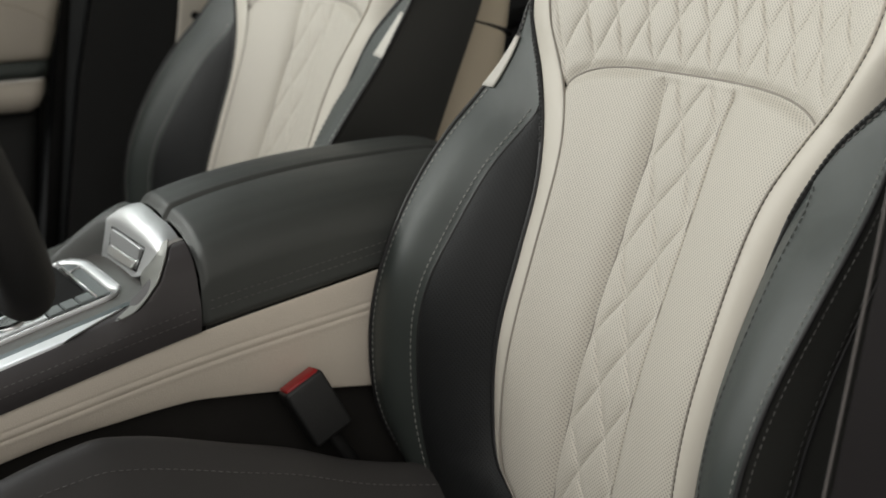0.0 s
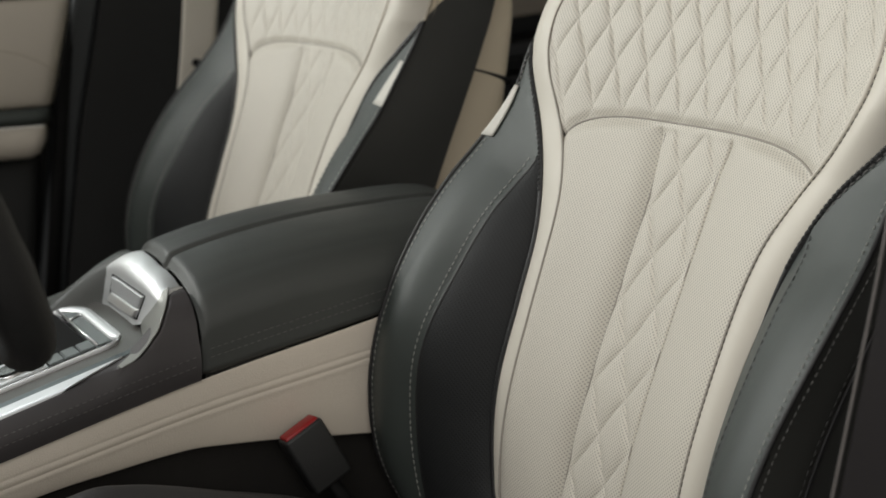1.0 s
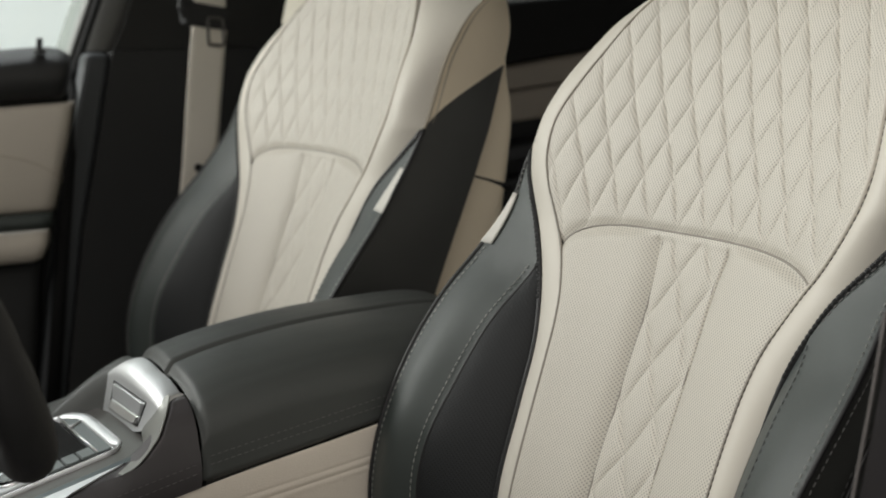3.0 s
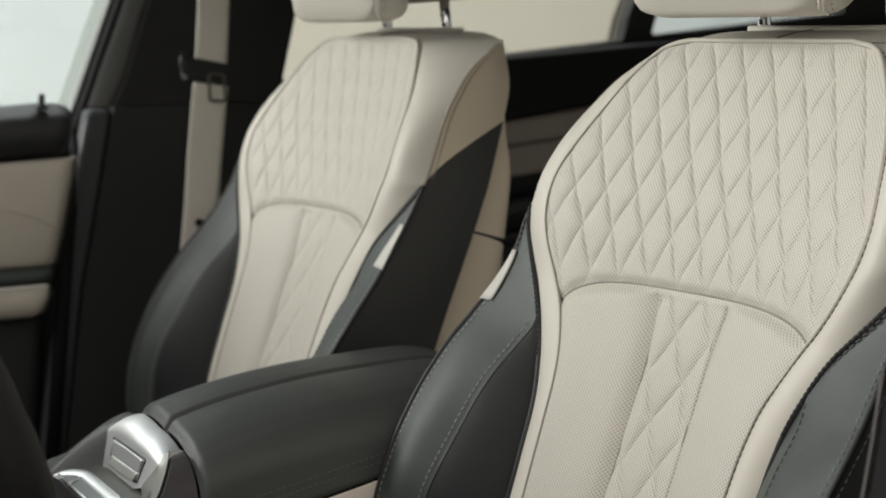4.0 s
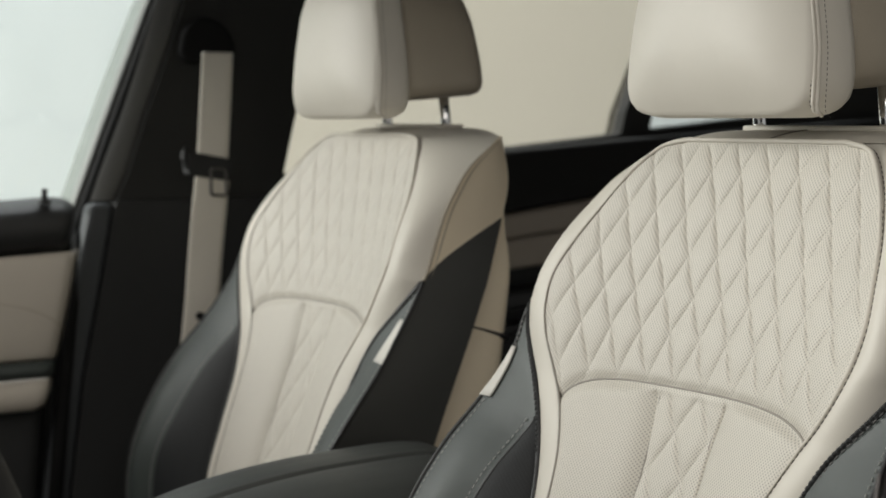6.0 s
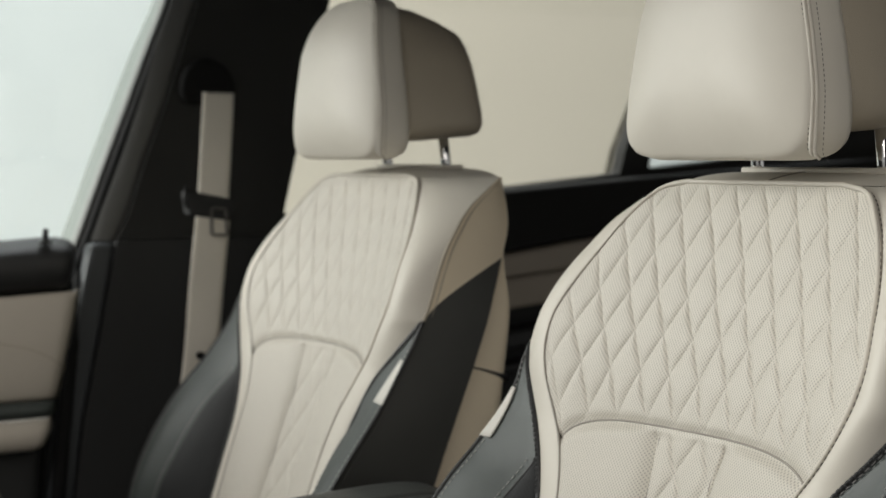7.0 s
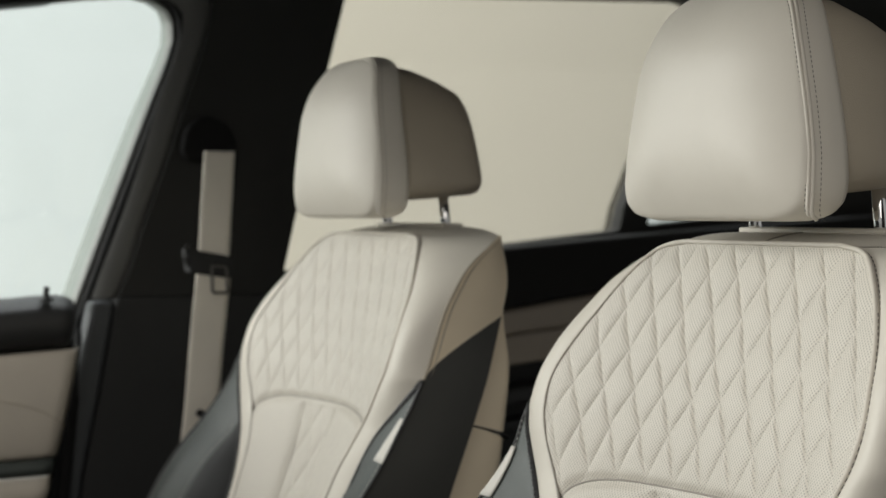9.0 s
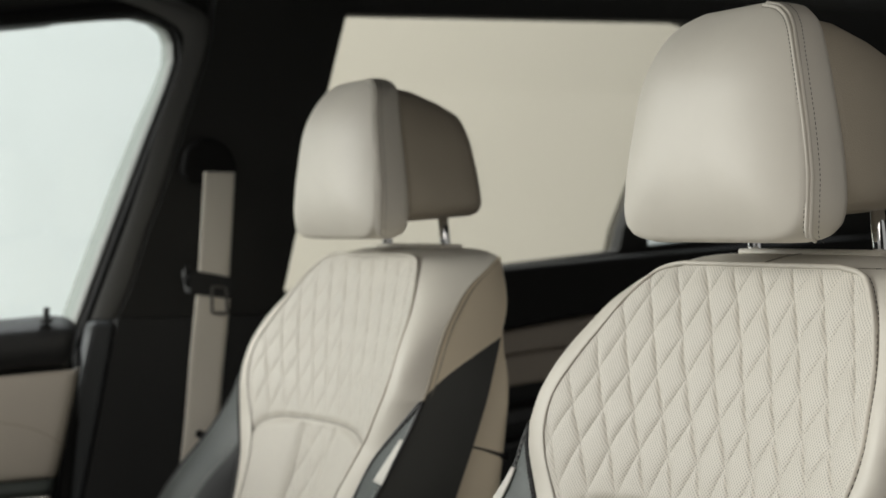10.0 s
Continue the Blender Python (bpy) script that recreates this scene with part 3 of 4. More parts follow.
def seat(label, flare):
    s = root("front_seat", SEAT_BASE, label, "car seat", "front seats")
    # quilted shoulder panel; its rows of diamonds grow taller downwards
    rows = spline((0.960, -0.2464), (1.0405, -0.1760), (1.0810, -0.1408), (1.1150, -0.1056), (1.1490, -0.0704), (1.1855, -0.0352), (1.2205, 0.0), (1.255, 0.0352))

    def quilt(u, v):
        low = meet(lambda zz: u * inner_a(zz))
        z = low + 0.0006 + v * (1.2465 - low)
        a = u * inner_a(z)
        rim = np.minimum(1, np.minimum((1 - np.abs(u)) * 7, np.minimum(v * 9, (1 - v) * 12)))
        d = quilt_relief(a + 0.0192 - 0.10 * (1.220 - z), rows(z), 0.0395, 0.0704, 0.0027) * np.sqrt(np.clip(rim, 0, 1))
        fold = 0.0027 * groove(z - low, 0.0052)
        return a, face_y(a, z) - d + fold, z

    sheet("quilted_panel", quilt, np.linspace(-1, 1, 620), np.r_[np.linspace(0, 0.1, 50), np.linspace(0.1, 1, 331)[1:]], ivory_quilt, s, "ivory perforated leather with diamond quilting", level=True)

    # lower panels left and right of the channel
    def lower(sign):
        def f(u, v):
            top = meet(lambda zz: sign * (0.0428 + u * (inner_a(zz) - 0.0428))) - 0.0006
            z = 0.60 + v * (top - 0.60)
            half = 0.0345 + 0.006 * groove(z - 1.04, 0.03)
            a = half + sign * 0.0017 * (1 - u) + u * (inner_a(z) * hem(z, sign) - half)
            puff = 0.0050 * (1 - np.abs(2 * u - 1) ** 6) - 0.0105 * np.exp(-((u / 0.15) ** 1.3))
            puff = puff * (1 - np.exp(-(((top - z) / 0.006) ** 2)))
            lip = 0.0018 * groove(z - top, 0.0032)
            return sign * a, face_y(a, z) - puff + lip, z
        return f

    for sign in (-1, 1):
        sheet("lower_panel", lower(sign), 0.5 - 0.5 * np.cos(np.linspace(0, 1, 110) * np.pi), np.r_[np.linspace(0, 0.93, 100), np.linspace(0.935, 1, 60)], ivory_holes, s, "ivory finely perforated leather", flip=sign < 0, level=True)

    # quilted channel down the middle
    def channel(u, v):
        a0 = u * 0.044
        top = meet(lambda zz: a0) - 0.0006
        z = 0.60 + v * (top - 0.60)
        half = 0.038 + 0.006 * groove(z - 1.04, 0.03)
        a = u * half
        rim = np.clip((0.96 - np.abs(u)) * 2.6, 0, 1) ** 1.4
        d = quilt_relief(a + 0.0085, z - 1.0036, 0.0425, 0.0730, 0.0031) * np.sqrt(rim) * (1 - np.exp(-(((top - z) / 0.008) ** 2)))
        return a * 1.14 + 0.0017, face_y(a, z) - d + (0.0035 + 0.003 * groove(np.abs(u) - 1, 0.06)) * (1 - np.exp(-(((top - z) / 0.006) ** 2))) + 0.0018 * groove(z - top, 0.0032), z

    sheet("quilted_channel", channel, np.linspace(-1, 1, 90), np.linspace(0, 1, 420), ivory_holes, s, "ivory quilted leather strip", level=True)
    for sign in (-1, 1):
        z = np.linspace(0.62, float(meet(lambda zz: sign * 0.0435 + 0 * zz)) - 0.003, 90)
        a = 0.0390 + 0.004 * groove(z - 1.04, 0.03)
        # dark tube for the shade in the slit beside the channel
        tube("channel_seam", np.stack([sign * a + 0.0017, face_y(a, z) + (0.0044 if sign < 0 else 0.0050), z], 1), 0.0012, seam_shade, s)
    # lining behind the seams, in the crease colour so the gaps look shaded
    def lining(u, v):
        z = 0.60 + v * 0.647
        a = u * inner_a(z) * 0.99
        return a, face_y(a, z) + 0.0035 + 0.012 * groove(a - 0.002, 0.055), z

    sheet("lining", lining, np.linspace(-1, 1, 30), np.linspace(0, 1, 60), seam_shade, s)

    zs = np.linspace(0.60, 1.249, 150)
    for sign in (-1, 1):
        # pale smooth strip between the panels and the dark bolster, wrapping the shoulder higher up
        def strip(u, v, sign=sign):
            z = 0.60 + v * (1.247 - 0.60)
            w = np.clip((z - 1.078) / 0.02, 0, 1)
            ea, ey = np.where(z < 1.088, edge_a(np.minimum(z, 1.088)), outer_a(z)), np.where(z < 1.088, edge_y(np.minimum(z, 1.088)), outer_y(z))
            a = (inner_a(z) + u * (ea - inner_a(z))) * hem(z, sign)
            y = inner_y(z) + u * (ey - inner_y(z))
            bulge = (0.003 + 0.0095 * np.clip((z - 1.03) / 0.09, 0, 1) * np.clip((1.25 - z) / 0.10, 0, 1)) * 4 * u * (1 - u)
            bulge = bulge * (0.7 if sign < 0 else 1.5)
            a = a + flare(z, sign) * u
            return sign * (a + 0.3 * bulge * w), y - bulge + 0.0012 * groove(u, 0.06), z

        sheet("shoulder_strip", strip, np.linspace(0, 1, 30), np.linspace(0, 1, 150), ivory, s, "smooth ivory leather edge strip", flip=sign < 0)

        # dark bolster: perforated inner face, smooth outer face
        def inner_face(u, v, sign=sign):
            z = 0.58 + v * (1.086 - 0.58)
            edge = edge_a(z) * hem(z, sign)
            a = edge + u * (ridge_a(z) - edge) + flare(z, sign)
            y = edge_y(z) + u * (ridge_y(z) - edge_y(z))
            return sign * a, y - (0.006 if sign < 0 else 0.001) * 4 * u * (1 - u) * np.clip((1.0 - z) / 0.1, 0, 1) + (0.003 if sign < 0 else 0.0005) * groove(u, 0.1), z

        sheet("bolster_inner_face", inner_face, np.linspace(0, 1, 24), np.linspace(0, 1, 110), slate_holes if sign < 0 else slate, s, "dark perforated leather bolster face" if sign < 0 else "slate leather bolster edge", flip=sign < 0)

        def outer_at(u, z, sign=sign):
            more = outboard(z) if sign > 0 else 0 * z
            a = ridge_a(z) + u * (outer_a(z) + 0.4 * more - ridge_a(z)) + flare(z, sign)
            y = ridge_y(z) + u * (outer_y(z) + more - ridge_y(z))
            return a, y - (0.009 if sign < 0 else 0.005) * np.sin(np.pi * u) ** 1.5 * np.clip((1.03 - z) / 0.13, 0, 1)

        def outer_face(u, v, sign=sign):
            z = 0.58 + v * (1.086 - 0.58)
            a, y = outer_at(u, z)
            return sign * a, y, z

        sheet("bolster_outer_face", outer_face, np.linspace(0, 1, 24), np.linspace(0, 1, 110), slate, s, "smooth slate leather bolster", flip=sign < 0)

        def rim_a(z, sign=sign):
            return outer_a(z) + flare(z, sign) + (0.4 * outboard(z) if sign > 0 else 0)

        def rim_y(z, sign=sign):
            return outer_y(z) + (outboard(z) if sign > 0 else 0)

        # side panels, dark below and ivory above a rising line
        def side_at(u, z):
            a0, y0 = rim_a(z), rim_y(z)
            a = a0 + (0.262 - 0.062 * np.clip((z - 1.08) / 0.17, 0, 1) ** 1.3 - a0) * u
            y = y0 + (back_y(z) - y0) * u
            return a + 0.004 * np.sin(np.pi * np.clip(u, 0, 1)), y

        rise = lambda u: 1.088 + 0.066 * u**0.62  # noqa: E731

        def side_low(u, v, sign=sign):
            z = 0.56 + v * (rise(u) - 0.56)
            a, y = side_at(u, z)
            return sign * a, y, z

        def side_high(u, v, sign=sign):
            z = rise(u) + v * (1.247 - rise(u))
            a, y = side_at(u, z)
            return sign * a, y, z

        sheet("side_panel", side_low, np.linspace(0, 1, 24), np.linspace(0, 1, 80), side_leather, s, "black side panel of the backrest", flip=sign < 0)
        sheet("upper_side_panel", side_high, np.linspace(0, 1, 24), np.linspace(0, 1, 40), taupe, s, "beige leather upper side", flip=sign < 0)

        # seams
        line = lambda fa, fy, z: np.stack([sign * fa(z), fy(z), z], 1)  # noqa: E731
        zz = np.linspace(0.60, 1.07 if sign > 0 else 1.23, 150)
        inner = line(lambda z: inner_a(z) * hem(z, sign), inner_y, zz)
        # no cord here: a thin tube in the colour of the crease's shade
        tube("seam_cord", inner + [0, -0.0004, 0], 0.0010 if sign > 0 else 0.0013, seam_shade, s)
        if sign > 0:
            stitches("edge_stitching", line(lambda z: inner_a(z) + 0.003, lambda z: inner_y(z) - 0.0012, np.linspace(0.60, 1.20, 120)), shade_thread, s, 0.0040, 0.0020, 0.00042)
        zz = np.linspace(0.585, 1.086, 120)
        thin = np.clip((zz - 0.90) / 0.06, 0, 1) if sign > 0 else np.ones(len(zz))
        tube("dark_seam_cord", line(lambda z: edge_a(z) * hem(z, sign) + flare(z, sign), edge_y, zz) + np.stack([0 * zz, 0.0025 - 0.0035 * thin, 0 * zz], 1), 0.0009 + 0.0019 * thin, black_cord, s)
        rope = np.linspace(0.962, 1.086, 60)
        stitches("seam_rope", line(lambda z: edge_a(z) + flare(z, sign), edge_y, rope) + [0, -0.0028, 0.0004], black_trim, s, 0.0046, 0.0004, 0.0019, (0, 0, 0))
        zz = np.linspace(0.60, 0.990, 104)
        stitches("stitching", line(lambda z: outer_at(0.09 if sign < 0 else 0.04, z)[0], lambda z: outer_at(0.09 if sign < 0 else 0.04, z)[1] - 0.0004, zz), thread if sign < 0 else dark_thread, s, 0.0044, 0.0022, 0.0005)
        if sign < 0:
            tube("ridge_cord", line(lambda z: ridge_a(z) + flare(z, sign), ridge_y, zz) + [0, 0.0008, 0], 0.0015, black_cord, s)
        zz = np.linspace(0.99, 1.08, 40)
        stitches("stitching", line(lambda z: edge_a(z) + flare(z, sign) + 0.004, lambda z: edge_y(z) - 0.002, zz), dim_thread, s)
        tube("side_seam_cord", line(rim_a, rim_y, np.linspace(0.59, 1.088, 110)), 0.0022, black_cord, s)
        upper = line(rim_a, outer_y, np.linspace(1.086, 1.243, 60))
        fade = np.clip((1.243 - upper[:, 2]) / 0.05, 0.15, 1)
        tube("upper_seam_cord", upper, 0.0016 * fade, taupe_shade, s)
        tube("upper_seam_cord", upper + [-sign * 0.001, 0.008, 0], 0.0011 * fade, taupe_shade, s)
        zz = np.linspace(0.60, 1.07, 120)
        stitches("stitching", line(lambda z: outer_at(0.90, z)[0], lambda z: outer_at(0.90, z)[1] - 0.0005, zz), thread, s, 0.0038, 0.0026, 0.00048)
        stitches("side_stitching" if sign > 0 else "stitching", line(lambda z: rim_a(z) + 0.001, lambda z: rim_y(z) + 0.007, zz), dim_thread if sign > 0 else dark_thread, s, 0.0038, 0.0022, 0.00044, (sign * 0.0008, 0, 0))
        # second seam further back on the dark side
        zz = np.linspace(0.60, 0.95, 90)
        back_line = np.stack([sign * (side_at(0.33, zz)[0] + 0.0006), side_at(0.33, zz)[1], zz], 1)
        tube("rear_seam_cord", back_line, 0.0014, black_cord, s)
        stitches("rear_stitching", back_line + [0, -0.006, 0], dark_thread, s, 0.0046, 0.0026, 0.0005, (sign * 0.0008, 0, 0))

    # cross seam, its shaded crease drawn as a thin darker tube
    u = np.linspace(-0.995, 0.995, 120)
    z = meet(lambda zz: u * inner_a(zz))
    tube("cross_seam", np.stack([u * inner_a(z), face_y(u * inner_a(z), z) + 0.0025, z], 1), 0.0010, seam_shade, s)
    # cord round the upper edge of the quilted panel
    rise_z = np.r_[np.linspace(0.985, 1.235, 80), np.linspace(1.2365, 1.2475, 14)]
    right = np.stack([inner_a(rise_z), inner_y(rise_z) - 0.001, rise_z], 1)
    a = np.linspace(0.105, -0.105, 50)
    over = np.stack([a, 0.0995 + 0.0035 * (1 - (a / 0.11) ** 2), 1.2482 + 0 * a], 1)
    cord = np.concatenate([right, over, (right * [-1, 1, 1])[::-1]])
    slim = np.where((cord[:, 0] < 0) & (cord[:, 2] < 1.245), 0.45 + 0.55 * np.clip((cord[:, 2] - 1.20) / 0.045, 0, 1), 1.15)
    tube("top_cord", cord, slim * (0.0006 + 0.0016 * np.clip((cord[:, 2] - 0.99) / 0.10, 0, 1)), ivory_cord, s, "ivory piping round the quilted panel")
    side = resample(right[30:], 0.004)
    stitches("edge_stitching", side + [0.0036, 0.0012, 0], shade_thread, s, 0.0036, 0.0022, 0.0004, (0, 0, 0))

    # top of the backrest
    def top(u, v):
        half = 0.112 + v * (0.203 - 0.112)
        rise_ = 0.010 * np.sin(np.pi / 2 * np.clip(v * 1.5, 0, 1)) * (1 - np.abs(u) ** 5)
        y = 0.1 + 0.004 * (1 - u * u) * (1 - v) + v * 0.070 + 0.012 * v * (1 - u * u)
        return u * half, y, 1.2475 - 0.0005 * v + rise_

    sheet("top_panel", top, np.linspace(-1, 1, 50), np.linspace(0, 1, 20), ivory, s, "grey-ivory leather top of the backrest")

    tube("top_seam", [top(np.array(-0.06 + 0.10 * t), np.array(t)) for t in np.linspace(0, 0.7, 12)], 0.0009, seam_shade, s)

    def top_back(u, v):
        z = 1.247 - 0.09 * v
        half = 0.262 - 0.062 * np.clip((z - 1.08) / 0.17, 0, 1) ** 1.3
        y = 0.170 + (back_y(z) - 0.170) * np.clip(v * 6, 0, 1) + 0.012 * (1 - u * u) + 0.012 * (1 - u**4) * np.sin(v * np.pi / 2)
        return u * half, y, z + 0.010 * (1 - np.abs(u) ** 5) * (1 - v) ** 2

    sheet("top_rear_panel", top_back, np.linspace(-1, 1, 40), np.linspace(0, 1, 14), ivory, s)

    # hard shell on the back, with a shadow gap to the side panel
    shell_depth = spline((0.50, 0.125), (0.90, 0.090), (0.968, 0.073), (1.018, 0.059), (1.05, 0.050), (1.10, 0.037), (1.14, 0.018), (1.19, 0.004))

    def shell(u, v):
        z = 0.50 + v * (1.19 - 0.50)
        th = u * np.pi / 2
        half = 0.250 - 0.05 * np.clip((z - 1.05) / 0.14, 0, 1) ** 2
        sx = np.sign(np.sin(th)) * np.abs(np.sin(th)) ** 0.16
        sy = np.abs(np.cos(th)) ** 0.22
        depth = shell_depth(z)
        return half * sx, back_y(z) + 0.004 + depth * sy, z

    sheet("back_shell", shell, np.sin(np.linspace(-1, 1, 90) * np.pi / 2) ** 1, np.linspace(0, 1, 60), taupe, s, "beige backrest shell", flip=True)
    for sign in (-1, 1):
        z0 = 1.018
        tube("shell_joint", [(sign * 0.2495, back_y(z0) + 0.006, z0 + 0.013), (sign * 0.2505, back_y(z0) + 0.028, z0 + 0.007), (sign * 0.2500, back_y(z0) + 0.046, z0 + 0.001), (sign * 0.246, back_y(z0) + 0.058, z0 - 0.004)], np.array([0.0012, 0.0014, 0.0022, 0.0045]), black_cord, s)

    # headrest
    half_w = spline((1.268, 0.085), (1.271, 0.104), (1.277, 0.117), (1.288, 0.1255), (1.31, 0.1275), (1.35, 0.123), (1.38, 0.117), (1.41, 0.109), (1.432, 0.099), (1.447, 0.089), (1.4575, 0.077), (1.465, 0.060), (1.469, 0.040))
    zr = np.r_[np.linspace(1.268, 1.29, 9), np.linspace(1.30, 1.44, 16), np.linspace(1.446, 1.469, 9)]
    ring = np.concatenate([np.stack([half_w(zr), zr], 1), np.stack([-half_w(zr), zr], 1)[::-1]])
    dense = []
    for i in range(len(ring)):
        p, q = ring[i], ring[(i + 1) % len(ring)]
        k = max(1, int(np.linalg.norm(q - p) / 0.006))
        dense += [p + (q - p) * j / k for j in range(k)]
    ring = np.array(dense)
    mid = np.array([0.0, 1.365])

    def loops(levels):
        out = []
        for scale, y, lean in levels:
            p = mid + (ring - mid) * scale
            out.append(np.stack([p[:, 0], y + lean * (p[:, 1] - 1.27) + 0.016 * np.clip((p[:, 1] - 1.39) / 0.076, 0, 1.2) ** 2, p[:, 1]], 1))
        return out

    def loft(name, rows, mat, parent, label=""):
        n = len(rows[0])
        verts = np.concatenate(rows).tolist()
        faces = [[j * n + i, j * n + (i + 1) % n, (j + 1) * n + (i + 1) % n, (j + 1) * n + i] for j in range(len(rows) - 1) for i in range(n)]
        for base, row, flip in ((0, rows[0], True), ((len(rows) - 1) * n, rows[-1], False)):
            c = len(verts)
            verts.append(tuple(np.mean(row, 0)))
            faces += [[base + i, c, base + (i + 1) % n] if flip else [base + (i + 1) % n, c, base + i] for i in range(n)]
        return mesh_object(name, verts, faces, mat, parent, label)

    front = [(r, 0.0455 - 0.027 * (1 - r**3), 0.06) for r in (0.05, 0.2, 0.4, 0.55, 0.66, 0.76, 0.84, 0.90, 0.94, 0.97)]
    pad = loft("headrest", loops(front + [(0.987, 0.0462, 0.06), (0.998, 0.0525, 0.055), (1.004, 0.064, 0.035), (1.0, 0.083, -0.015), (0.97, 0.091, -0.02), (0.90, 0.095, -0.02)]), ivory, s, "ivory leather headrest pad with twin piping")
    for sign in (-1, 1):
        zc = np.r_[np.linspace(1.2765, 1.281, 4), np.linspace(1.284, 1.445, 50), np.linspace(1.448, 1.468, 14)]
        def edge_line(scale, y, lean, sign=sign):
            low = np.clip((1.42 - zc) / 0.10, 0, 1)
            scale, y = scale + 0.011 * low, y + 0.003 * low
            zz = mid[1] + (zc - mid[1]) * scale
            line = np.stack([sign * half_w(np.maximum(zc, 1.298)) * scale, y + lean * (zz - 1.27) + 0.016 * np.clip((zz - 1.39) / 0.076, 0, 1.2) ** 2, zz], 1)
            return np.concatenate([line[0] + [(-sign * 0.0030, 0.0075, -0.0072), (-sign * 0.0014, 0.0022, -0.0045)], line])
        if sign < 0:
            continue
        tube("headrest_cord", edge_line(0.971, 0.0437, 0.06), 0.0018, ivory_cord, pad)
        tube("headrest_cord", edge_line(0.988, 0.0460, 0.06), 0.0018, ivory_cord, pad)
        stitches("stitching", edge_line(0.957, 0.0424, 0.06), shade_thread, pad, 0.0024, 0.0017, 0.0003, (sign * 0.0004, -0.0006, 0))
        stitches("stitching", edge_line(1.000, 0.0525, 0.056), shade_thread, pad, 0.0024, 0.0017, 0.0003, (sign * 0.0006, 0, 0))

    def rear(levels):
        out = []
        for scale, y in levels:
            p = mid + (ring - mid) * [scale, 1]
            zt = 1.289 + (p[:, 1] - 1.268) * 0.168 / 0.198
            back = np.clip((y - 0.105) / 0.08, 0, 1.1)
            zt = zt - 0.024 * back**1.6 * np.clip((zt - 1.30) / 0.14, 0, 1) + 0.007 * back * np.clip((1.34 - zt) / 0.05, 0, 1)
            out.append(np.stack([p[:, 0], y + 0.10 * (1.36 - zt) * np.clip((y - 0.1) / 0.1, 0, 1), zt], 1))
        return out

    # same leather as the pad's sides; the shade behind is in the colour
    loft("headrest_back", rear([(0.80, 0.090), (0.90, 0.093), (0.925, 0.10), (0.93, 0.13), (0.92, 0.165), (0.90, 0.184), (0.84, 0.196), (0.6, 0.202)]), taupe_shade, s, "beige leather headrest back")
    for sign in (-1, 1):
        tube("headrest_post", [(sign * 0.083, 0.164, 1.24), (sign * 0.083, 0.162, 1.262), (sign * 0.083, 0.157, 1.31)], 0.0062, chrome, s, "chrome headrest post", sides=16)
    bm = bmesh.new()
    box(bm, -0.091, 0.100, 0.148, 0.178, 1.2555, 1.2612, 0.0020, 3)
    part("post_plate", bm, ivory, s, "smooth plate under the headrest posts")

    # seat cushion
    crest = spline((-0.74, 0.63), (-0.62, 0.662), (-0.53, 0.698), (-0.489, 0.713), (-0.453, 0.7235), (-0.425, 0.7290), (-0.40, 0.7265), (-0.302, 0.703), (-0.248, 0.689), (-0.192, 0.668), (-0.06, 0.64))

    def cushion_z(x, y):
        t = np.clip((-0.08 - y) / 0.5, 0, 1.2)
        flat = 0.575 + 0.05 * t
        bol = (crest(y) - flat) * np.exp(-(((np.abs(x) - 0.225) / 0.055) ** 2))
        return flat + bol

    def cush(u, v):
        x = u * 0.285
        y = -0.74 + v * 0.68
        r = np.abs(u)
        z = cushion_z(x, y) - 0.16 * np.clip((r - 0.90) / 0.10, 0, 1) ** 2 - 0.10 * np.clip((0.08 - v) / 0.08, 0, 1) ** 2
        return x, y, z

    sheet("seat_cushion", cush, np.linspace(-1, 1, 120), np.linspace(0, 1, 90), cushion_leather, s, "dark leather seat cushion", thick=0.02)
    for sign in (-1, 1):
        ys = np.linspace(-0.70, -0.10, 120)
        xs = sign * (0.20 + 0 * ys)
        stitches("stitching", np.stack([xs, ys, cushion_z(xs, ys) + 0.0008], 1), dim_thread, s, 0.0046, 0.0024, 0.0006, (0, 0, 0))
    bm = bmesh.new()
    box(bm, -0.25, 0.25, -0.70, -0.06, 0.42, 0.575, 0.02)
    part("seat_frame", bm, carpet, s, "black seat base")
    return s


near_seat = seat("ivory and slate leather seat with diamond quilting", near_flare)
far_seat = seat("ivory quilted leather seat beside the passenger door", far_flare)
far_seat.location.x = -0.78
for child in list(far_seat.children):
    if child.name.startswith(("side_stitching", "edge_stitching")):
        child.data.materials[0] = dark_thread if child.name.startswith("side") else ivory_cord
    elif child.name.startswith(("seam_rope", "rear_seam_cord", "rear_stitching")):
        bpy.data.objects.remove(child)


def airbag_tag(s, x_mid, sign, w0, w1, flare):
    """A sewn tag on the inboard side seam."""
    def f(u, v):
        z = 1.000 + v * 0.046
        w = w0 + (w1 - w0) * u
        a = ridge_a(z) + w * (outer_a(z) - ridge_a(z)) + flare(z, sign)
        y = ridge_y(z) + w * (outer_y(z) - ridge_y(z)) - 0.009 * np.sin(np.pi * np.clip(w, 0, 1)) ** 1.5 * np.clip((1.03 - z) / 0.13, 0, 1) - 0.0015
        return x_mid + sign * (a + 0.0005), y, z
    sheet("airbag_tag", f, np.linspace(0, 1, 6), np.linspace(0, 1, 8), tag_cloth, s, "white sewn tag", thick=0.0012)


airbag_tag(near_seat, 0.0, -1, 0.80, 1.02, near_flare)
airbag_tag(far_seat, -0.78, 1, 0.62, 1.02, far_flare)

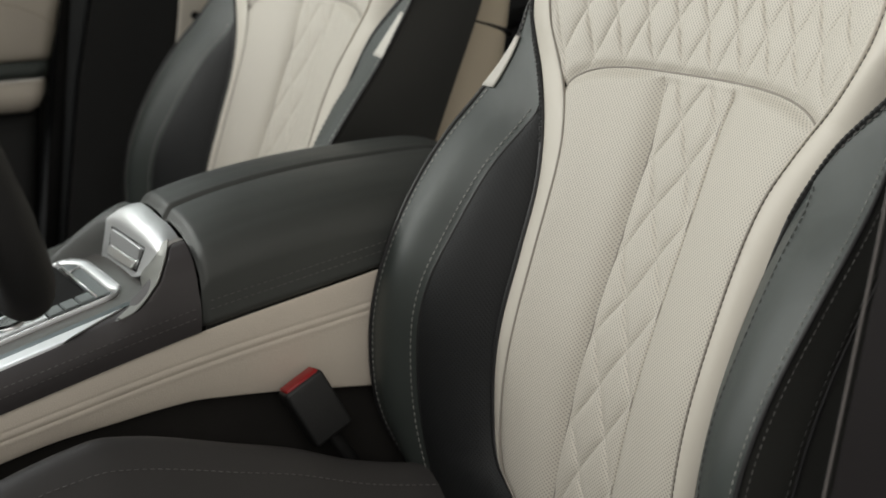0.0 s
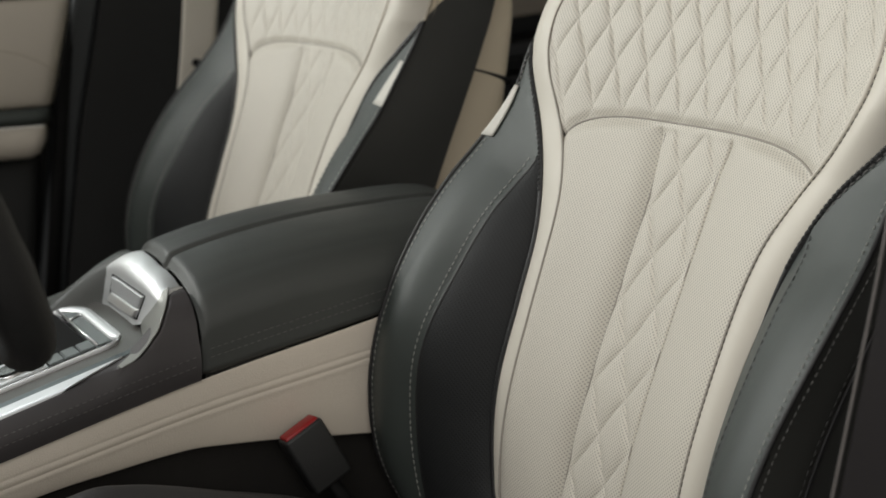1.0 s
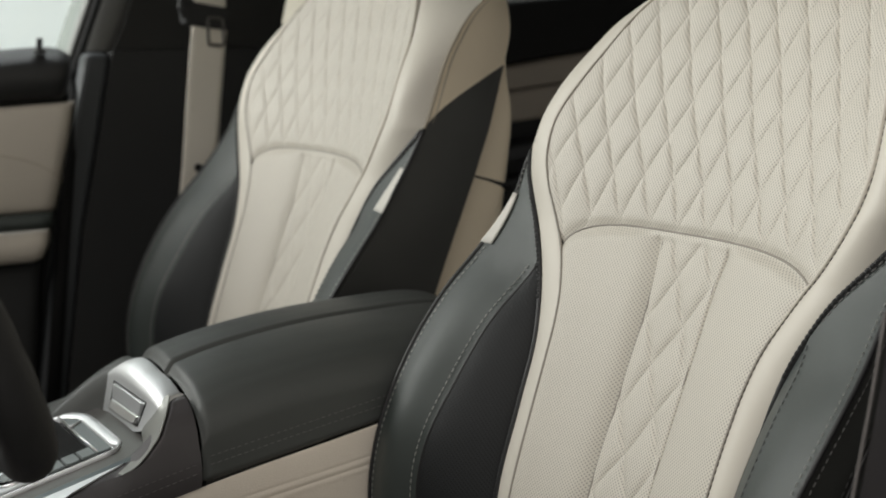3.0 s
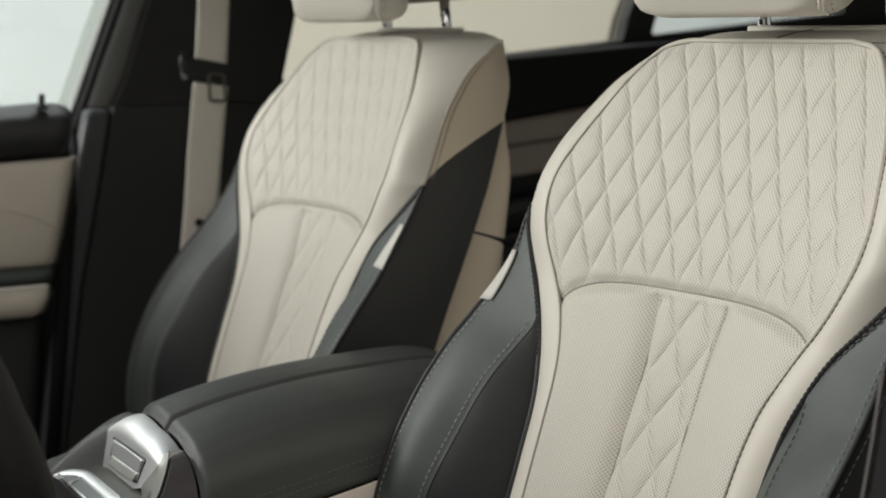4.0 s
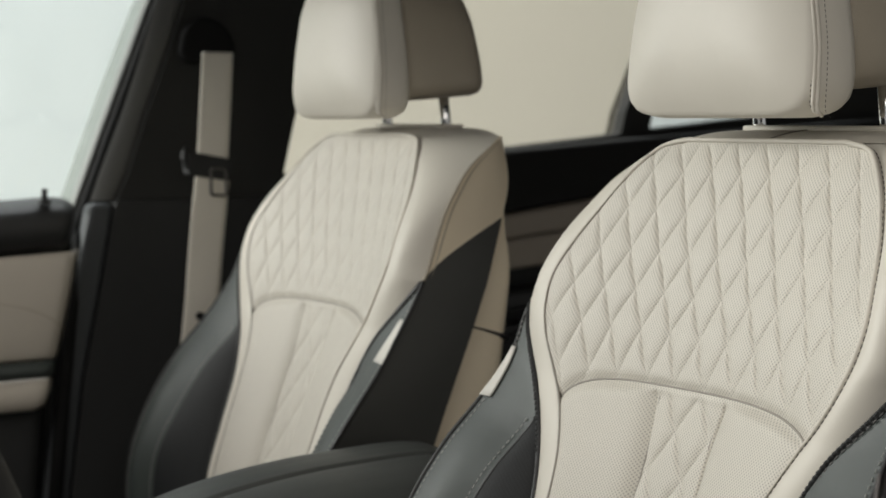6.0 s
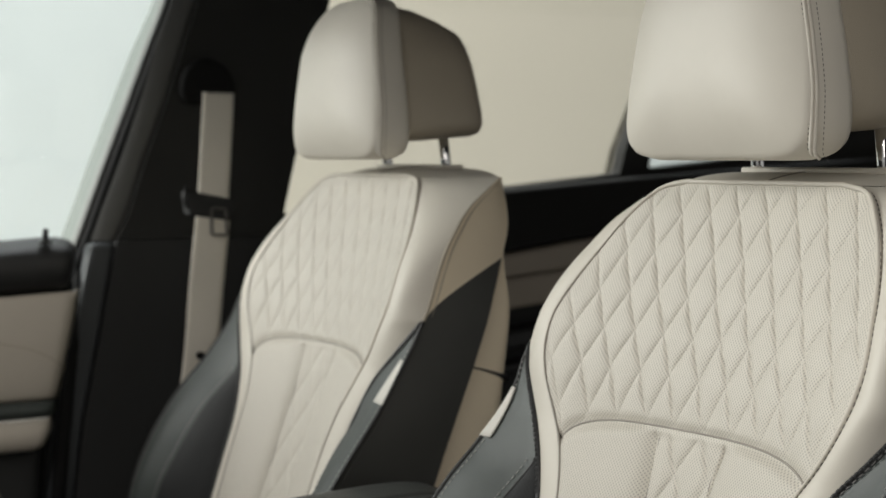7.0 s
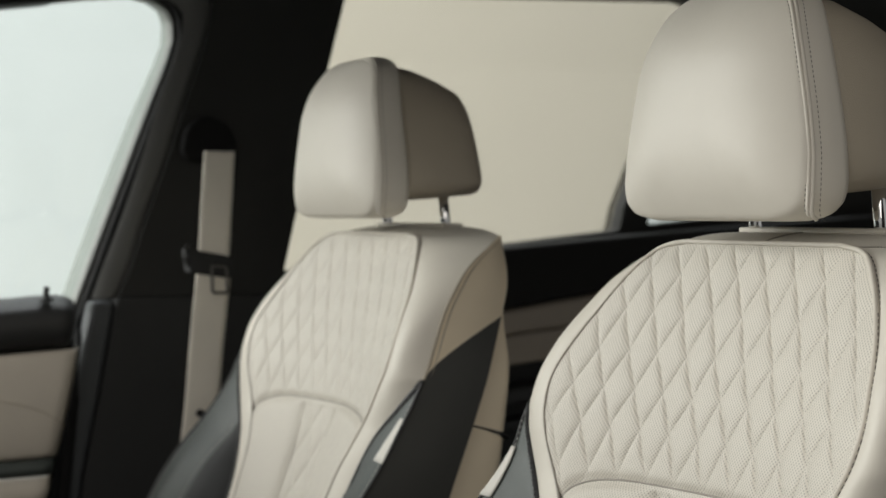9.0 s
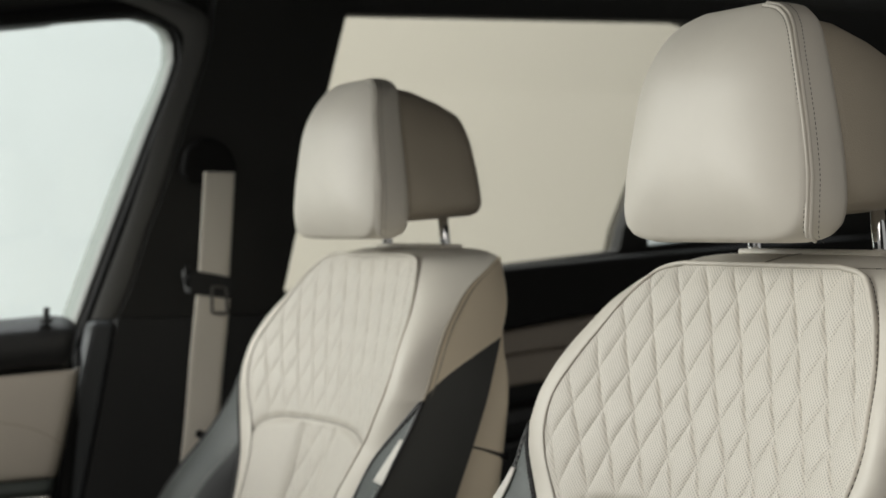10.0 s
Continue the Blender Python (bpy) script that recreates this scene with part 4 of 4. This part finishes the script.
# ---- steering wheel ----
def steering_wheel():
    w = root("steering_wheel", (0, -0.62, 1.10), "black leather steering wheel ahead of the driver's seat", "steering wheel")
    c, e1, e2 = np.array([0, -0.621, 1.105]), np.array([1, 0, 0]), np.array([0, -0.42, 0.907])
    n = np.array([0, 0.907, 0.42])
    t = np.linspace(0, 2 * np.pi, 96, endpoint=False)
    tube("rim", c + 0.188 * (np.cos(t)[:, None] * e1 + np.sin(t)[:, None] * e2), 0.0175, rim_leather, w, closed=True, sides=16)
    for a in (math.pi, 0.0, -math.pi / 2):
        d = math.cos(a) * e1 + math.sin(a) * e2
        tube("spoke", [c + d * 0.05 - n * 0.02, c + d * 0.12 - n * 0.015, c + d * 0.186], 0.016, charcoal, w, sides=10, flat=0.6)
    rows = []
    ang = np.linspace(0, 2 * np.pi, 40, endpoint=False)
    for r, h in ((0.075, -0.03), (0.078, -0.01), (0.07, 0.008), (0.05, 0.016), (0.02, 0.018)):
        rows.append(c + r * (np.cos(ang)[:, None] * e1 + 0.85 * np.sin(ang)[:, None] * e2) + h * n)
    m = len(ang)
    verts = np.concatenate(rows).tolist()
    faces = [[j * m + i, j * m + (i + 1) % m, (j + 1) * m + (i + 1) % m, (j + 1) * m + i] for j in range(4) for i in range(m)] + [list(range(4 * m, 5 * m))]
    mesh_object("hub", verts, faces, charcoal, w)
    tube("column", [c - 0.03 * n, c - 0.30 * n], 0.035, charcoal, w, sides=16)


steering_wheel()

# ---- centre console ----
console = root("centre_console", (-0.39, -0.3, 0.30), "slate leather centre console with beige sides", "centre console")
NEAR_X = -0.285  # the flank beside the driver's seat
near_crown = spline((0.0, 0.8835), (0.02, 0.8825), (0.05, 0.877), (0.075, 0.867), (0.09, 0.856), (0.099, 0.842), (0.104, 0.826))
far_crown = spline((0.0, 0.8835), (0.03, 0.8865), (0.06, 0.8855), (0.085, 0.876), (0.10, 0.860), (0.108, 0.835), (0.112, 0.80), (0.17, 0.72))


far_body = spline((0.0, 0.8835), (0.06, 0.8855), (0.10, 0.879), (0.125, 0.866), (0.145, 0.846), (0.16, 0.82), (0.18, 0.77))


def crown(x):
    return np.where(x > -0.39, near_crown(np.clip(x + 0.39, 0, 0.104)), far_crown(np.clip(-0.39 - x, 0, 0.17)))


def deck_z(y):
    return 0.8065 + 0.29 * (y + 0.40)


lid_lift = spline((-0.311, 0.0006), (-0.273, 0.0120), (-0.215, 0.0240), (-0.154, 0.0320), (-0.091, 0.0362), (-0.046, 0.0382), (-0.020, 0.0376), (0.006, 0.0320), (0.026, 0.0190), (0.0435, -0.012))


def lid(sign):
    """One half of the armrest lid, from the middle joint over the crown and down the side."""
    def f(u, v):
        y = -0.3065 + v * 0.35
        s = u * 1.0
        a = np.where(s < 0.75, 0.0022 + s / 0.75 * 0.0993, 0.1015 + (s - 0.75) / 0.25 * 0.0035)
        lift = lid_lift(y)
        low = 0.795 + 0.2 * (y + 0.304)
        side = np.clip((s - 0.75) / 0.25, 0, 1)
        z_top = (near_crown(a) if sign > 0 else far_crown(np.minimum(a, 0.104))) + lift
        z = z_top + side * (low - z_top)
        tip = np.exp(-((y + 0.3065) / 0.0045) ** 2)
        z = z - 0.008 * np.exp(-((a - 0.0022) / 0.0022) ** 2) - 0.008 * tip * (1 - side)
        a = a - 0.004 * tip * side - 0.005 * np.clip((s - 0.95) / 0.05, 0, 1) ** 2
        return -0.39 + sign * a, y, z
    return f


for sign in (1, -1):
    sheet("armrest_lid", lid(sign), np.r_[np.linspace(0, 0.1, 24), np.linspace(0.11, 1, 70)], np.r_[np.linspace(0, 0.06, 20), np.linspace(0.07, 1, 60)], lid_leather, console, "padded slate leather armrest lid", flip=sign < 0, thick=0.004)
for off in (0.017, 0.025):
    y = np.linspace(-0.298, 0.10, 80)
    stitches("stitching", np.stack([NEAR_X + 0.0002 + 0 * y, y, 0.795 + off + 0.2 * (y + 0.304)], 1), dim_thread, console, 0.004, 0.0026, 0.0004, (0.0009, 0, 0))
y = np.linspace(-0.306, 0.030, 40)
tube("lid_joint", np.stack([-0.39 + 0 * y, y, 0.870 + lid_lift(y)], 1), 0.0025, black_cord, console)
slab("lid_core", [(-0.488, 0.77), (-0.297, 0.77), (-0.292, 0.80), (-0.31, 0.835), (-0.34, 0.852), (-0.45, 0.855), (-0.48, 0.83), (-0.488, 0.80)], 1, -0.302, 0.03, black_trim, console)


def ease(t):
    t = np.clip(t, 0, 1)
    return t * t * (3 - 2 * t)


cheek_top = spline((-0.90, 0.40), (-0.3958, 0.800), (-0.3828, 0.8115), (-0.3694, 0.8180), (-0.3577, 0.8280), (-0.3515, 0.8345), (-0.3451, 0.8410), (-0.3363, 0.8535), (-0.3284, 0.8630), (-0.3225, 0.8700), (-0.30, 0.892))


def body_z(x, y):
    """Height of the console ahead of the armrest: the sloping deck, and the wall and cheeks that rise to the lid."""
    full = np.where(x > -0.39, crown(x), far_body(np.clip(-0.39 - x, 0, 0.18))) + 0.12 * (y + 0.311) - 0.0015 - 0.007 * ease((-0.318 - x) / 0.02) * ease((x + 0.51) / 0.03)
    cheek = np.where(x > -0.41, ease((x + 0.337) / 0.020), ease((-0.474 - x) / 0.03))
    y0 = -0.338 - np.where(x > -0.41, 0.012, 0.075) * cheek
    y1 = -0.319 + 0.004 * cheek
    t = np.clip((y - y0) / (y1 - y0), 0, 1)
    t = t + (ease(t) - t) * (1 - 0.6 * cheek)
    base = deck_z(y) - 0.026 * np.clip((x + 0.306) / 0.021, 0, 1) ** 2
    z = base + np.maximum(full - base, 0) * t
    near = np.where(x > -0.41, cheek, 0)
    return z + near * (np.maximum(z, np.minimum(full, cheek_top(y - 0.002))) - z)


def body(u, v):
    x, y = -0.57 + u * (NEAR_X + 0.57), -0.85 + v * (0.85 - 0.3095)
    return x, y, body_z(x, y)


vs = np.r_[np.linspace(0, 0.8, 30), np.linspace(0.81, 1, 80)]
sheet("console_body", body, np.linspace(0, 0.76, 110), vs, lid_leather, console, "slate leather console top")
sheet("console_shoulder", body, np.linspace(0.76, 1, 50), vs, console_dark, console, "dark leather shoulder of the console")

# side of the console ahead of the armrest, with a double row of stitching
beige_top = spline((-0.90, 0.636), (-0.494, 0.743), (-0.304, 0.793), (-0.136, 0.828), (0.12, 0.885))
beige_low = spline((-0.90, 0.57), (-0.4976, 0.6975), (-0.4471, 0.7095), (-0.3955, 0.7175), (-0.3422, 0.7250), (-0.3151, 0.7272), (-0.2877, 0.7262), (-0.2428, 0.7236), (-0.15, 0.715), (0.12, 0.69))


flank_top = spline((-0.90, 0.6610), (-0.49, 0.7800), (-0.44, 0.7946), (-0.41, 0.8038), (-0.3958, 0.8090), (-0.3828, 0.8134), (-0.3694, 0.8187), (-0.3577, 0.8245), (-0.345, 0.8262), (-0.3095, 0.8268))


def flank(u, v):
    y = -0.85 + u * (0.85 - 0.3095)
    hi, lo = flank_top(y), beige_top(y) + 0.001
    z = lo + v * (hi - lo)
    tuck = 0.0075 * ease((-0.372 - y) / 0.03) * v**4
    return NEAR_X + 0.003 * np.sin(np.pi * v) + 0.002 * (1 - v) - tuck, y, z


sheet("console_flank", flank, np.r_[np.linspace(0, 0.8, 40), np.linspace(0.806, 1, 60)], np.linspace(0, 1, 24), console_dark, console, "dark leather console flank")
for off in (0.016, 0.025):
    y = np.linspace(-0.84, -0.313, 90)
    stitches("stitching", np.stack([NEAR_X + 0.0035 + 0 * y, y, beige_top(y) + off], 1), dim_thread, console, 0.004, 0.0026, 0.0004, (0.0008, 0, 0))


def beige_side(u, v):
    y = -0.88 + u * 1.0
    lo, hi = beige_low(y), beige_top(y)
    z = lo + v * (hi - lo)
    below = hi - z - (0.0265 + 0.034 * (y + 0.30))
    ridge = 0.0004 * (groove(below, 0.0024) + groove(below - 0.0075, 0.0024)) - 0.0006 * groove(below - 0.0037, 0.0012) - 0.0004 * groove(below + 0.004, 0.0014)
    return NEAR_X - 0.001 + 0.004 * np.sin(np.pi * v) ** 0.6 + ridge, y, z


sheet("beige_side_panel", beige_side, np.linspace(0, 1, 120), np.linspace(0, 1, 130), beige, console, "beige leather side panel with a double seam", thick=0.008)
slab("lower_side", [(-0.88, 0.30), (0.12, 0.30), (0.12, 0.70), (-0.24, 0.724), (-0.315, 0.7245), (-0.395, 0.715), (-0.50, 0.694), (-0.88, 0.57)], 0, -0.50, NEAR_X - 0.010, carpet, console, "black carpeted lower console")

# one satin moulding along the deck's near edge: a broad upper face, its dark reflection put into the colour, and a
# bright rounded edge
rail_x = spline((0.0, -0.3200), (0.3, -0.3125), (0.6, -0.3040), (0.85, -0.2960), (1.0, -0.2920))
rail_h = spline((0.0, 0.0036), (0.3, 0.0024), (0.6, 0.0018), (0.85, 0.0006), (1.0, -0.0040))


def rail_upper(u, v):
    y = -0.85 + v * (0.85 - 0.360)
    return rail_x(0.3 * u), y, deck_z(y) + rail_h(0.3 * u)


def rail_edge(u, v):
    y = -0.85 + v * (0.85 - 0.372)
    reach = 0.3 + 0.7 * u * (1 - np.clip((y + 0.442) / 0.066, 0, 1) ** 0.9)
    return rail_x(reach), y, deck_z(y) + rail_h(reach)


rail_rows = np.r_[np.linspace(0, 0.85, 30), np.linspace(0.86, 1, 30)]
sheet("side_trim", rail_upper, np.linspace(0, 1, 8), rail_rows, shaded_satin, console, "satin upper face of the trim strip, coloured darker for its reflection", thick=0.002)
sheet("side_trim", rail_edge, np.linspace(0, 1, 24), rail_rows, satin_plate, console, "bright rounded edge of the trim strip", thick=0.002)


def on_deck(points, lift=0.0):
    return [(x, y, float(deck_z(np.array(y))) + lift) for x, y in points]


# lacquered deck with the tray
deck_outline = rounded([(-0.3240, -0.85), (-0.3186, -0.3440), (-0.365, -0.3408), (-0.472, -0.3420), (-0.545, -0.375), (-0.56, -0.85)], [0.002, 0.015, 0.02, 0.03, 0.04, 0.002], 8)
bm = bmesh.new()
f = bm.faces.new([bm.verts.new(p) for p in on_deck(deck_outline, 0.0005)])
made = bmesh.ops.extrude_face_region(bm, geom=[f])
bmesh.ops.translate(bm, verts=[v for v in made["geom"] if isinstance(v, bmesh.types.BMVert)], vec=(0, 0, 0.003))
part("deck_panel", bm, gunmetal, console, "grey-brown lacquered deck panel", smooth=False)
# bright surround: broad at the armrest's end of the tray, thin along its near side
ring = rounded([(-0.347, -0.62), (-0.3435, -0.365), (-0.474, -0.365), (-0.508, -0.388), (-0.53, -0.62)], [0.001, 0.016, 0.03, 0.03, 0.001], 10)
flat_ring = resample([(x, y, 0) for x, y in ring], 0.004)
along = np.gradient(flat_ring, axis=0)
along /= np.linalg.norm(along, axis=1)[:, None]
broad = 0.0016 + 0.0044 * ease((-0.352 - flat_ring[:, 0]) / 0.014)
band = []
for off, h in ((-1.0, 0.001), (-0.92, 0.0055), (-0.7, 0.0072), (0.0, 0.0080), (0.7, 0.0072), (0.92, 0.0050), (1.0, 0.0005)):
    q = flat_ring[:, :2] + (off * broad)[:, None] * np.stack([along[:, 1], -along[:, 0]], 1)
    band.append(np.stack([q[:, 0], q[:, 1], deck_z(q[:, 1]) + h], 1))
m = len(flat_ring)
mesh_object("tray_ring", np.concatenate(band).tolist(), [[k * m + i, k * m + i + 1, (k + 1) * m + i + 1, (k + 1) * m + i] for k in range(6) for i in range(m - 1)], satin_plate, console, "bright tray surround")
inner = rounded([(-0.348, -0.369), (-0.474, -0.369), (-0.504, -0.390), (-0.526, -0.62), (-0.349, -0.62)], [0.01, 0.02, 0.02, 0.01, 0.01], 8)
bm = bmesh.new()
bm.faces.new([bm.verts.new(p) for p in on_deck(inner, 0.0042)])
part("tray_floor", bm, gloss_black, console, "gloss black tray", smooth=False)


def plate(name, pts, mat, lift, h, label="", parent=None):
    bm = bmesh.new()
    f = bm.faces.new([bm.verts.new(p) for p in on_deck(pts, lift)])
    made = bmesh.ops.extrude_face_region(bm, geom=[f])
    bmesh.ops.translate(bm, verts=[v for v in made["geom"] if isinstance(v, bmesh.types.BMVert)], vec=(0, 0, h))
    bmesh.ops.bevel(bm, geom=list(bm.edges), offset=min(0.0009, abs(h) * 0.3), segments=2, affect="EDGES")
    return part(name, bm, mat, parent or console, label, smooth=False)


# row of buttons along the tray's near side, a bright bar across, the rotary knob further forward
for k in range(3):
    y0 = -0.3866 - 0.0146 * k
    plate("button", [(-0.3535, y0), (-0.3775, y0), (-0.3780, y0 - 0.0134), (-0.3540, y0 - 0.0134)], button_grey, 0.0045, 0.003, "satin grey button")
plate("knob_plate", rounded([(-0.3535, -0.4315), (-0.3785, -0.4315), (-0.405, -0.447), (-0.41, -0.56), (-0.3545, -0.56)], [0.002, 0.004, 0.01, 0.004, 0.002], 4), satin_plate, 0.0045, 0.003, "satin plate round the rotary knob")
plate("cup_lid", [(-0.355, -0.3715), (-0.470, -0.3715), (-0.492, -0.3835), (-0.355, -0.3835)], button_grey, 0.0045, 0.002, "grey sliding lid")
# second plate stands in for a dark recess; matt black keeps reflections off
plate("cup_lid", [(-0.3805, -0.3880), (-0.494, -0.3880), (-0.506, -0.442), (-0.410, -0.442), (-0.3805, -0.430)], rubber, 0.0045, 0.001, "dark tray recess, drawn as a matt black plate")
tube("tray_bar", on_deck([(-0.354, -0.3856), (-0.42, -0.3856), (-0.492, -0.3850)], 0.0080), 0.0012, silver, console, "thin bright bar across the tray")
tube("tray_bar", on_deck([(-0.450, -0.3870), (-0.456, -0.3720)], 0.0075), 0.0010, silver, console)
knob_ring = [(-0.3745 + 0.0135 * math.cos(k * math.pi / 16), -0.4625 + 0.0135 * math.sin(k * math.pi / 16)) for k in range(32)]
rotary = plate("rotary_knob", knob_ring, gloss_black, 0.0075, 0.005, "black rotary knob")
tube("knob_collar", on_deck(knob_ring, 0.0085), 0.0016, silver, rotary, closed=True)


# satin plate with the lid latch on the wall between deck and armrest
def wall_at(w, s, out=0.0):
    """A point on the plate: w from -1 to 1 across, s from the deck (0) over the bend to the lid (1)."""
    past = np.clip((np.abs(w) - 1) / 0.08, 0, 1)
    w = np.clip(w, -1.02, 1.02)
    f, b = np.clip(s / 0.55, 0, 1), np.clip((s - 0.55) / 0.45, 0, 1)
    x = -0.413 + w * np.where(w > 0, 0.066 + 0.022 * np.clip(s / 0.6, 0, 1) - 0.010 * b, 0.070 + 0.012 * s + 0.010 * b)
    y = np.where(s < 0.55, -0.3425 + 0.0085 * f, -0.334 * (1 - b) ** 2 - 0.661 * b * (1 - b) - 0.310 * b * b)
    z = np.where(s < 0.55, 0.823 + 0.039 * f, 0.862 * (1 - b) ** 2 + 1.762 * b * (1 - b) + 0.8835 * b * b)
    z = z - w**2 * s * np.where(w > 0, 0.007, 0.009) * (1 - b) + b * (crown(x) - 0.8885)
    z = z + 0.012 * (1 - f) * np.clip(w, 0, 1) ** 2 - 0.002 * past**2
    return x, y - out + 0.005 * past**2, z + 0.25 * out


latch_plate = sheet("latch_plate", lambda u, v: wall_at((2 * u - 1) * 1.08, v, 0.001), np.linspace(0, 1, 120), np.linspace(0, 1, 60), satin_plate, console, "satin aluminium plate below the armrest lids")


def course(*points):
    """A smooth line in space through a few points, as a function from 0 to 1."""
    t = np.linspace(0, 1, len(points))
    xyz = [spline(*zip(t, c)) for c in zip(*points)]
    return lambda v: [f(v) for f in xyz]


# the cheek's rear line follows the plate's near edge and the deck's corner, its front line the console's rounded shoulder
cheek_rear = course((-0.3306, -0.3262, 0.8680), (-0.3268, -0.3335, 0.8600), (-0.3340, -0.3380, 0.8500), (-0.3463, -0.3434, 0.8361), (-0.3440, -0.3440, 0.8275), (-0.3290, -0.3480, 0.8245), (-0.3150, -0.3600, 0.8195), (-0.2950, -0.3835, 0.8120))
cheek_front = course((-0.3280, -0.3225, 0.8712), (-0.3153, -0.3284, 0.8640), (-0.3024, -0.3363, 0.8546), (-0.2934, -0.3451, 0.8420), (-0.2906, -0.3515, 0.8354), (-0.2886, -0.3577, 0.8288), (-0.2860, -0.3694, 0.8190), (-0.2851, -0.3828, 0.8134))


def cheek_skin(u, v):
    ax, ay, az = cheek_rear(v)
    bx, by, bz = cheek_front(v)
    hollow = 0.0015 * np.sin(np.pi * u) * np.sin(np.pi * v) ** 0.7
    return ax + u * (bx - ax) - 0.4 * hollow, ay + u * (by - ay) + 0.6 * hollow, az + u * (bz - az)


sheet("cheek", cheek_skin, np.linspace(0, 1, 30), np.linspace(0, 1, 60), cheek_satin, latch_plate, "satin cheek between plate and console flank, greyed for its reflection", thick=0.0012)


def latch(u, v):
    x, y, z = wall_at((2 * u - 1) * 0.60, 0.27 + 0.20 * v, 0.0022)
    return x, y - 0.001 * v, z


sheet("latch", latch, np.linspace(0, 1, 20), np.linspace(0, 1, 12), satin_plate, latch_plate, "satin lid release button", thick=0.0018)


def latch_low(u, v):
    x, y, z = wall_at((2 * u - 1) * 0.58 - 0.03, 0.13 + 0.12 * v, 0.002)
    return x, y - 0.003 * (1 - v), z


sheet("latch_lip", latch_low, np.linspace(0, 1, 20), np.linspace(0, 1, 8), silver, latch_plate, "bright lip under the release button", thick=0.0018)
edge = np.array([[float(c) for c in wall_at(np.array(w * 0.64), np.array(t), 0.0012)] for w, t in [(-1, 0.50), (-1, 0.10), (1, 0.10), (1, 0.50), (-1, 0.50)]])
tube("latch_joint", resample(edge, 0.002), 0.0009, black_cord, latch_plate)

# ---- seat-belt buckle beside the driver's seat ----
buckle = root("belt_buckle", (-0.262, -0.19, 0.64), "black seat-belt buckle with a red button", "belt buckle")
turn = Matrix.Translation((-0.260, -0.2116, 0.7162)) @ Euler((radians(28), radians(-8), 0)).to_matrix().to_4x4()


def turned(bm, m):
    bmesh.ops.transform(bm, matrix=m, verts=bm.verts)
    return bm


bm = box(bmesh.new(), -0.012, 0.012, -0.0215, 0.0215, -0.036, 0.026, 0.004, 3)
part("buckle_body", turned(bm, turn), charcoal, buckle, "black plastic housing")
bm = box(bmesh.new(), -0.0085, 0.0095, -0.0185, 0.0185, 0.018, 0.0285, 0.002, 2)
part("release_button", turned(bm, turn), red, buckle, "red release button")
# near-black stalk: the shade beside the cushion is put into its colour
tube("stalk", [turn @ Vector((0, 0, -0.03)), turn @ Vector((0, 0.004, -0.075)), (-0.268, -0.165, 0.60), (-0.268, -0.155, 0.45)], 0.010, rubber, buckle, sides=10, flat=0.6)

# ---- seat belt on the passenger-side pillar ----
belt = root("seat_belt", (-1.26, 0.05, 1.0), "beige seat belt hanging on the pillar", "seat belt")


def strap(name, rows, label):
    """Webbing through rows of (front y, rear y, z, x)."""
    k = np.array(rows, float)
    t = np.linspace(0, 1, len(k))
    f = [spline(*zip(t, k[:, c])) for c in range(4)]
    def g(u, v):
        return f[3](v) + 0.0006 * np.sin(np.pi * u), f[0](v) + u * (f[1](v) - f[0](v)), f[2](v)
    return sheet(name, g, np.linspace(0, 1, 8), np.linspace(0, 1, 30), belt_cloth, belt, label, thick=0.0016)


strap("upper_webbing", [(0.043, 0.092, 1.368, -1.255), (0.031, 0.080, 1.29, -1.235), (0.020, 0.069, 1.205, -1.22)], "beige upper webbing")
strap("lower_webbing", [(0.016, 0.070, 1.19, -1.215), (0.004, 0.058, 1.08, -1.215), (-0.006, 0.047, 0.99, -1.21), (-0.024, 0.024, 0.82, -1.21), (-0.03, 0.02, 0.60, -1.21)], "beige lower webbing")
slab("belt_guide", rounded([(0.020, 1.368), (0.028, 1.408), (0.060, 1.426), (0.098, 1.410), (0.112, 1.374), (0.098, 1.352), (0.030, 1.352)], 0.02), 0, -1.31, -1.290, rubber, belt, "black belt guide", 0.006, 3)
slab("belt_stop", rounded([(0.0, 1.222), (0.074, 1.208), (0.070, 1.176), (0.004, 1.186)], 0.004), 0, -1.236, -1.208, black_trim, belt, "black tongue carrier", 0.003)
tube("stop_lug", [(-1.212, 0.002, 1.228), (-1.212, -0.004, 1.212), (-1.212, 0.003, 1.196)], 0.0035, charcoal, belt)
loop = rounded([(0.037, 1.196), (0.060, 1.194), (0.062, 1.155), (0.038, 1.156)], 0.004, 4)
tube("belt_tongue", [(-1.207, yy, zz) for yy, zz in loop], 0.0022, gunmetal, belt, "steel belt tongue", closed=True)
tube("webbing_knob", [(-1.216, 0.017, 0.977), (-1.198, 0.017, 0.977)], 0.006, rubber, belt, "black plastic webbing stop", sides=16)
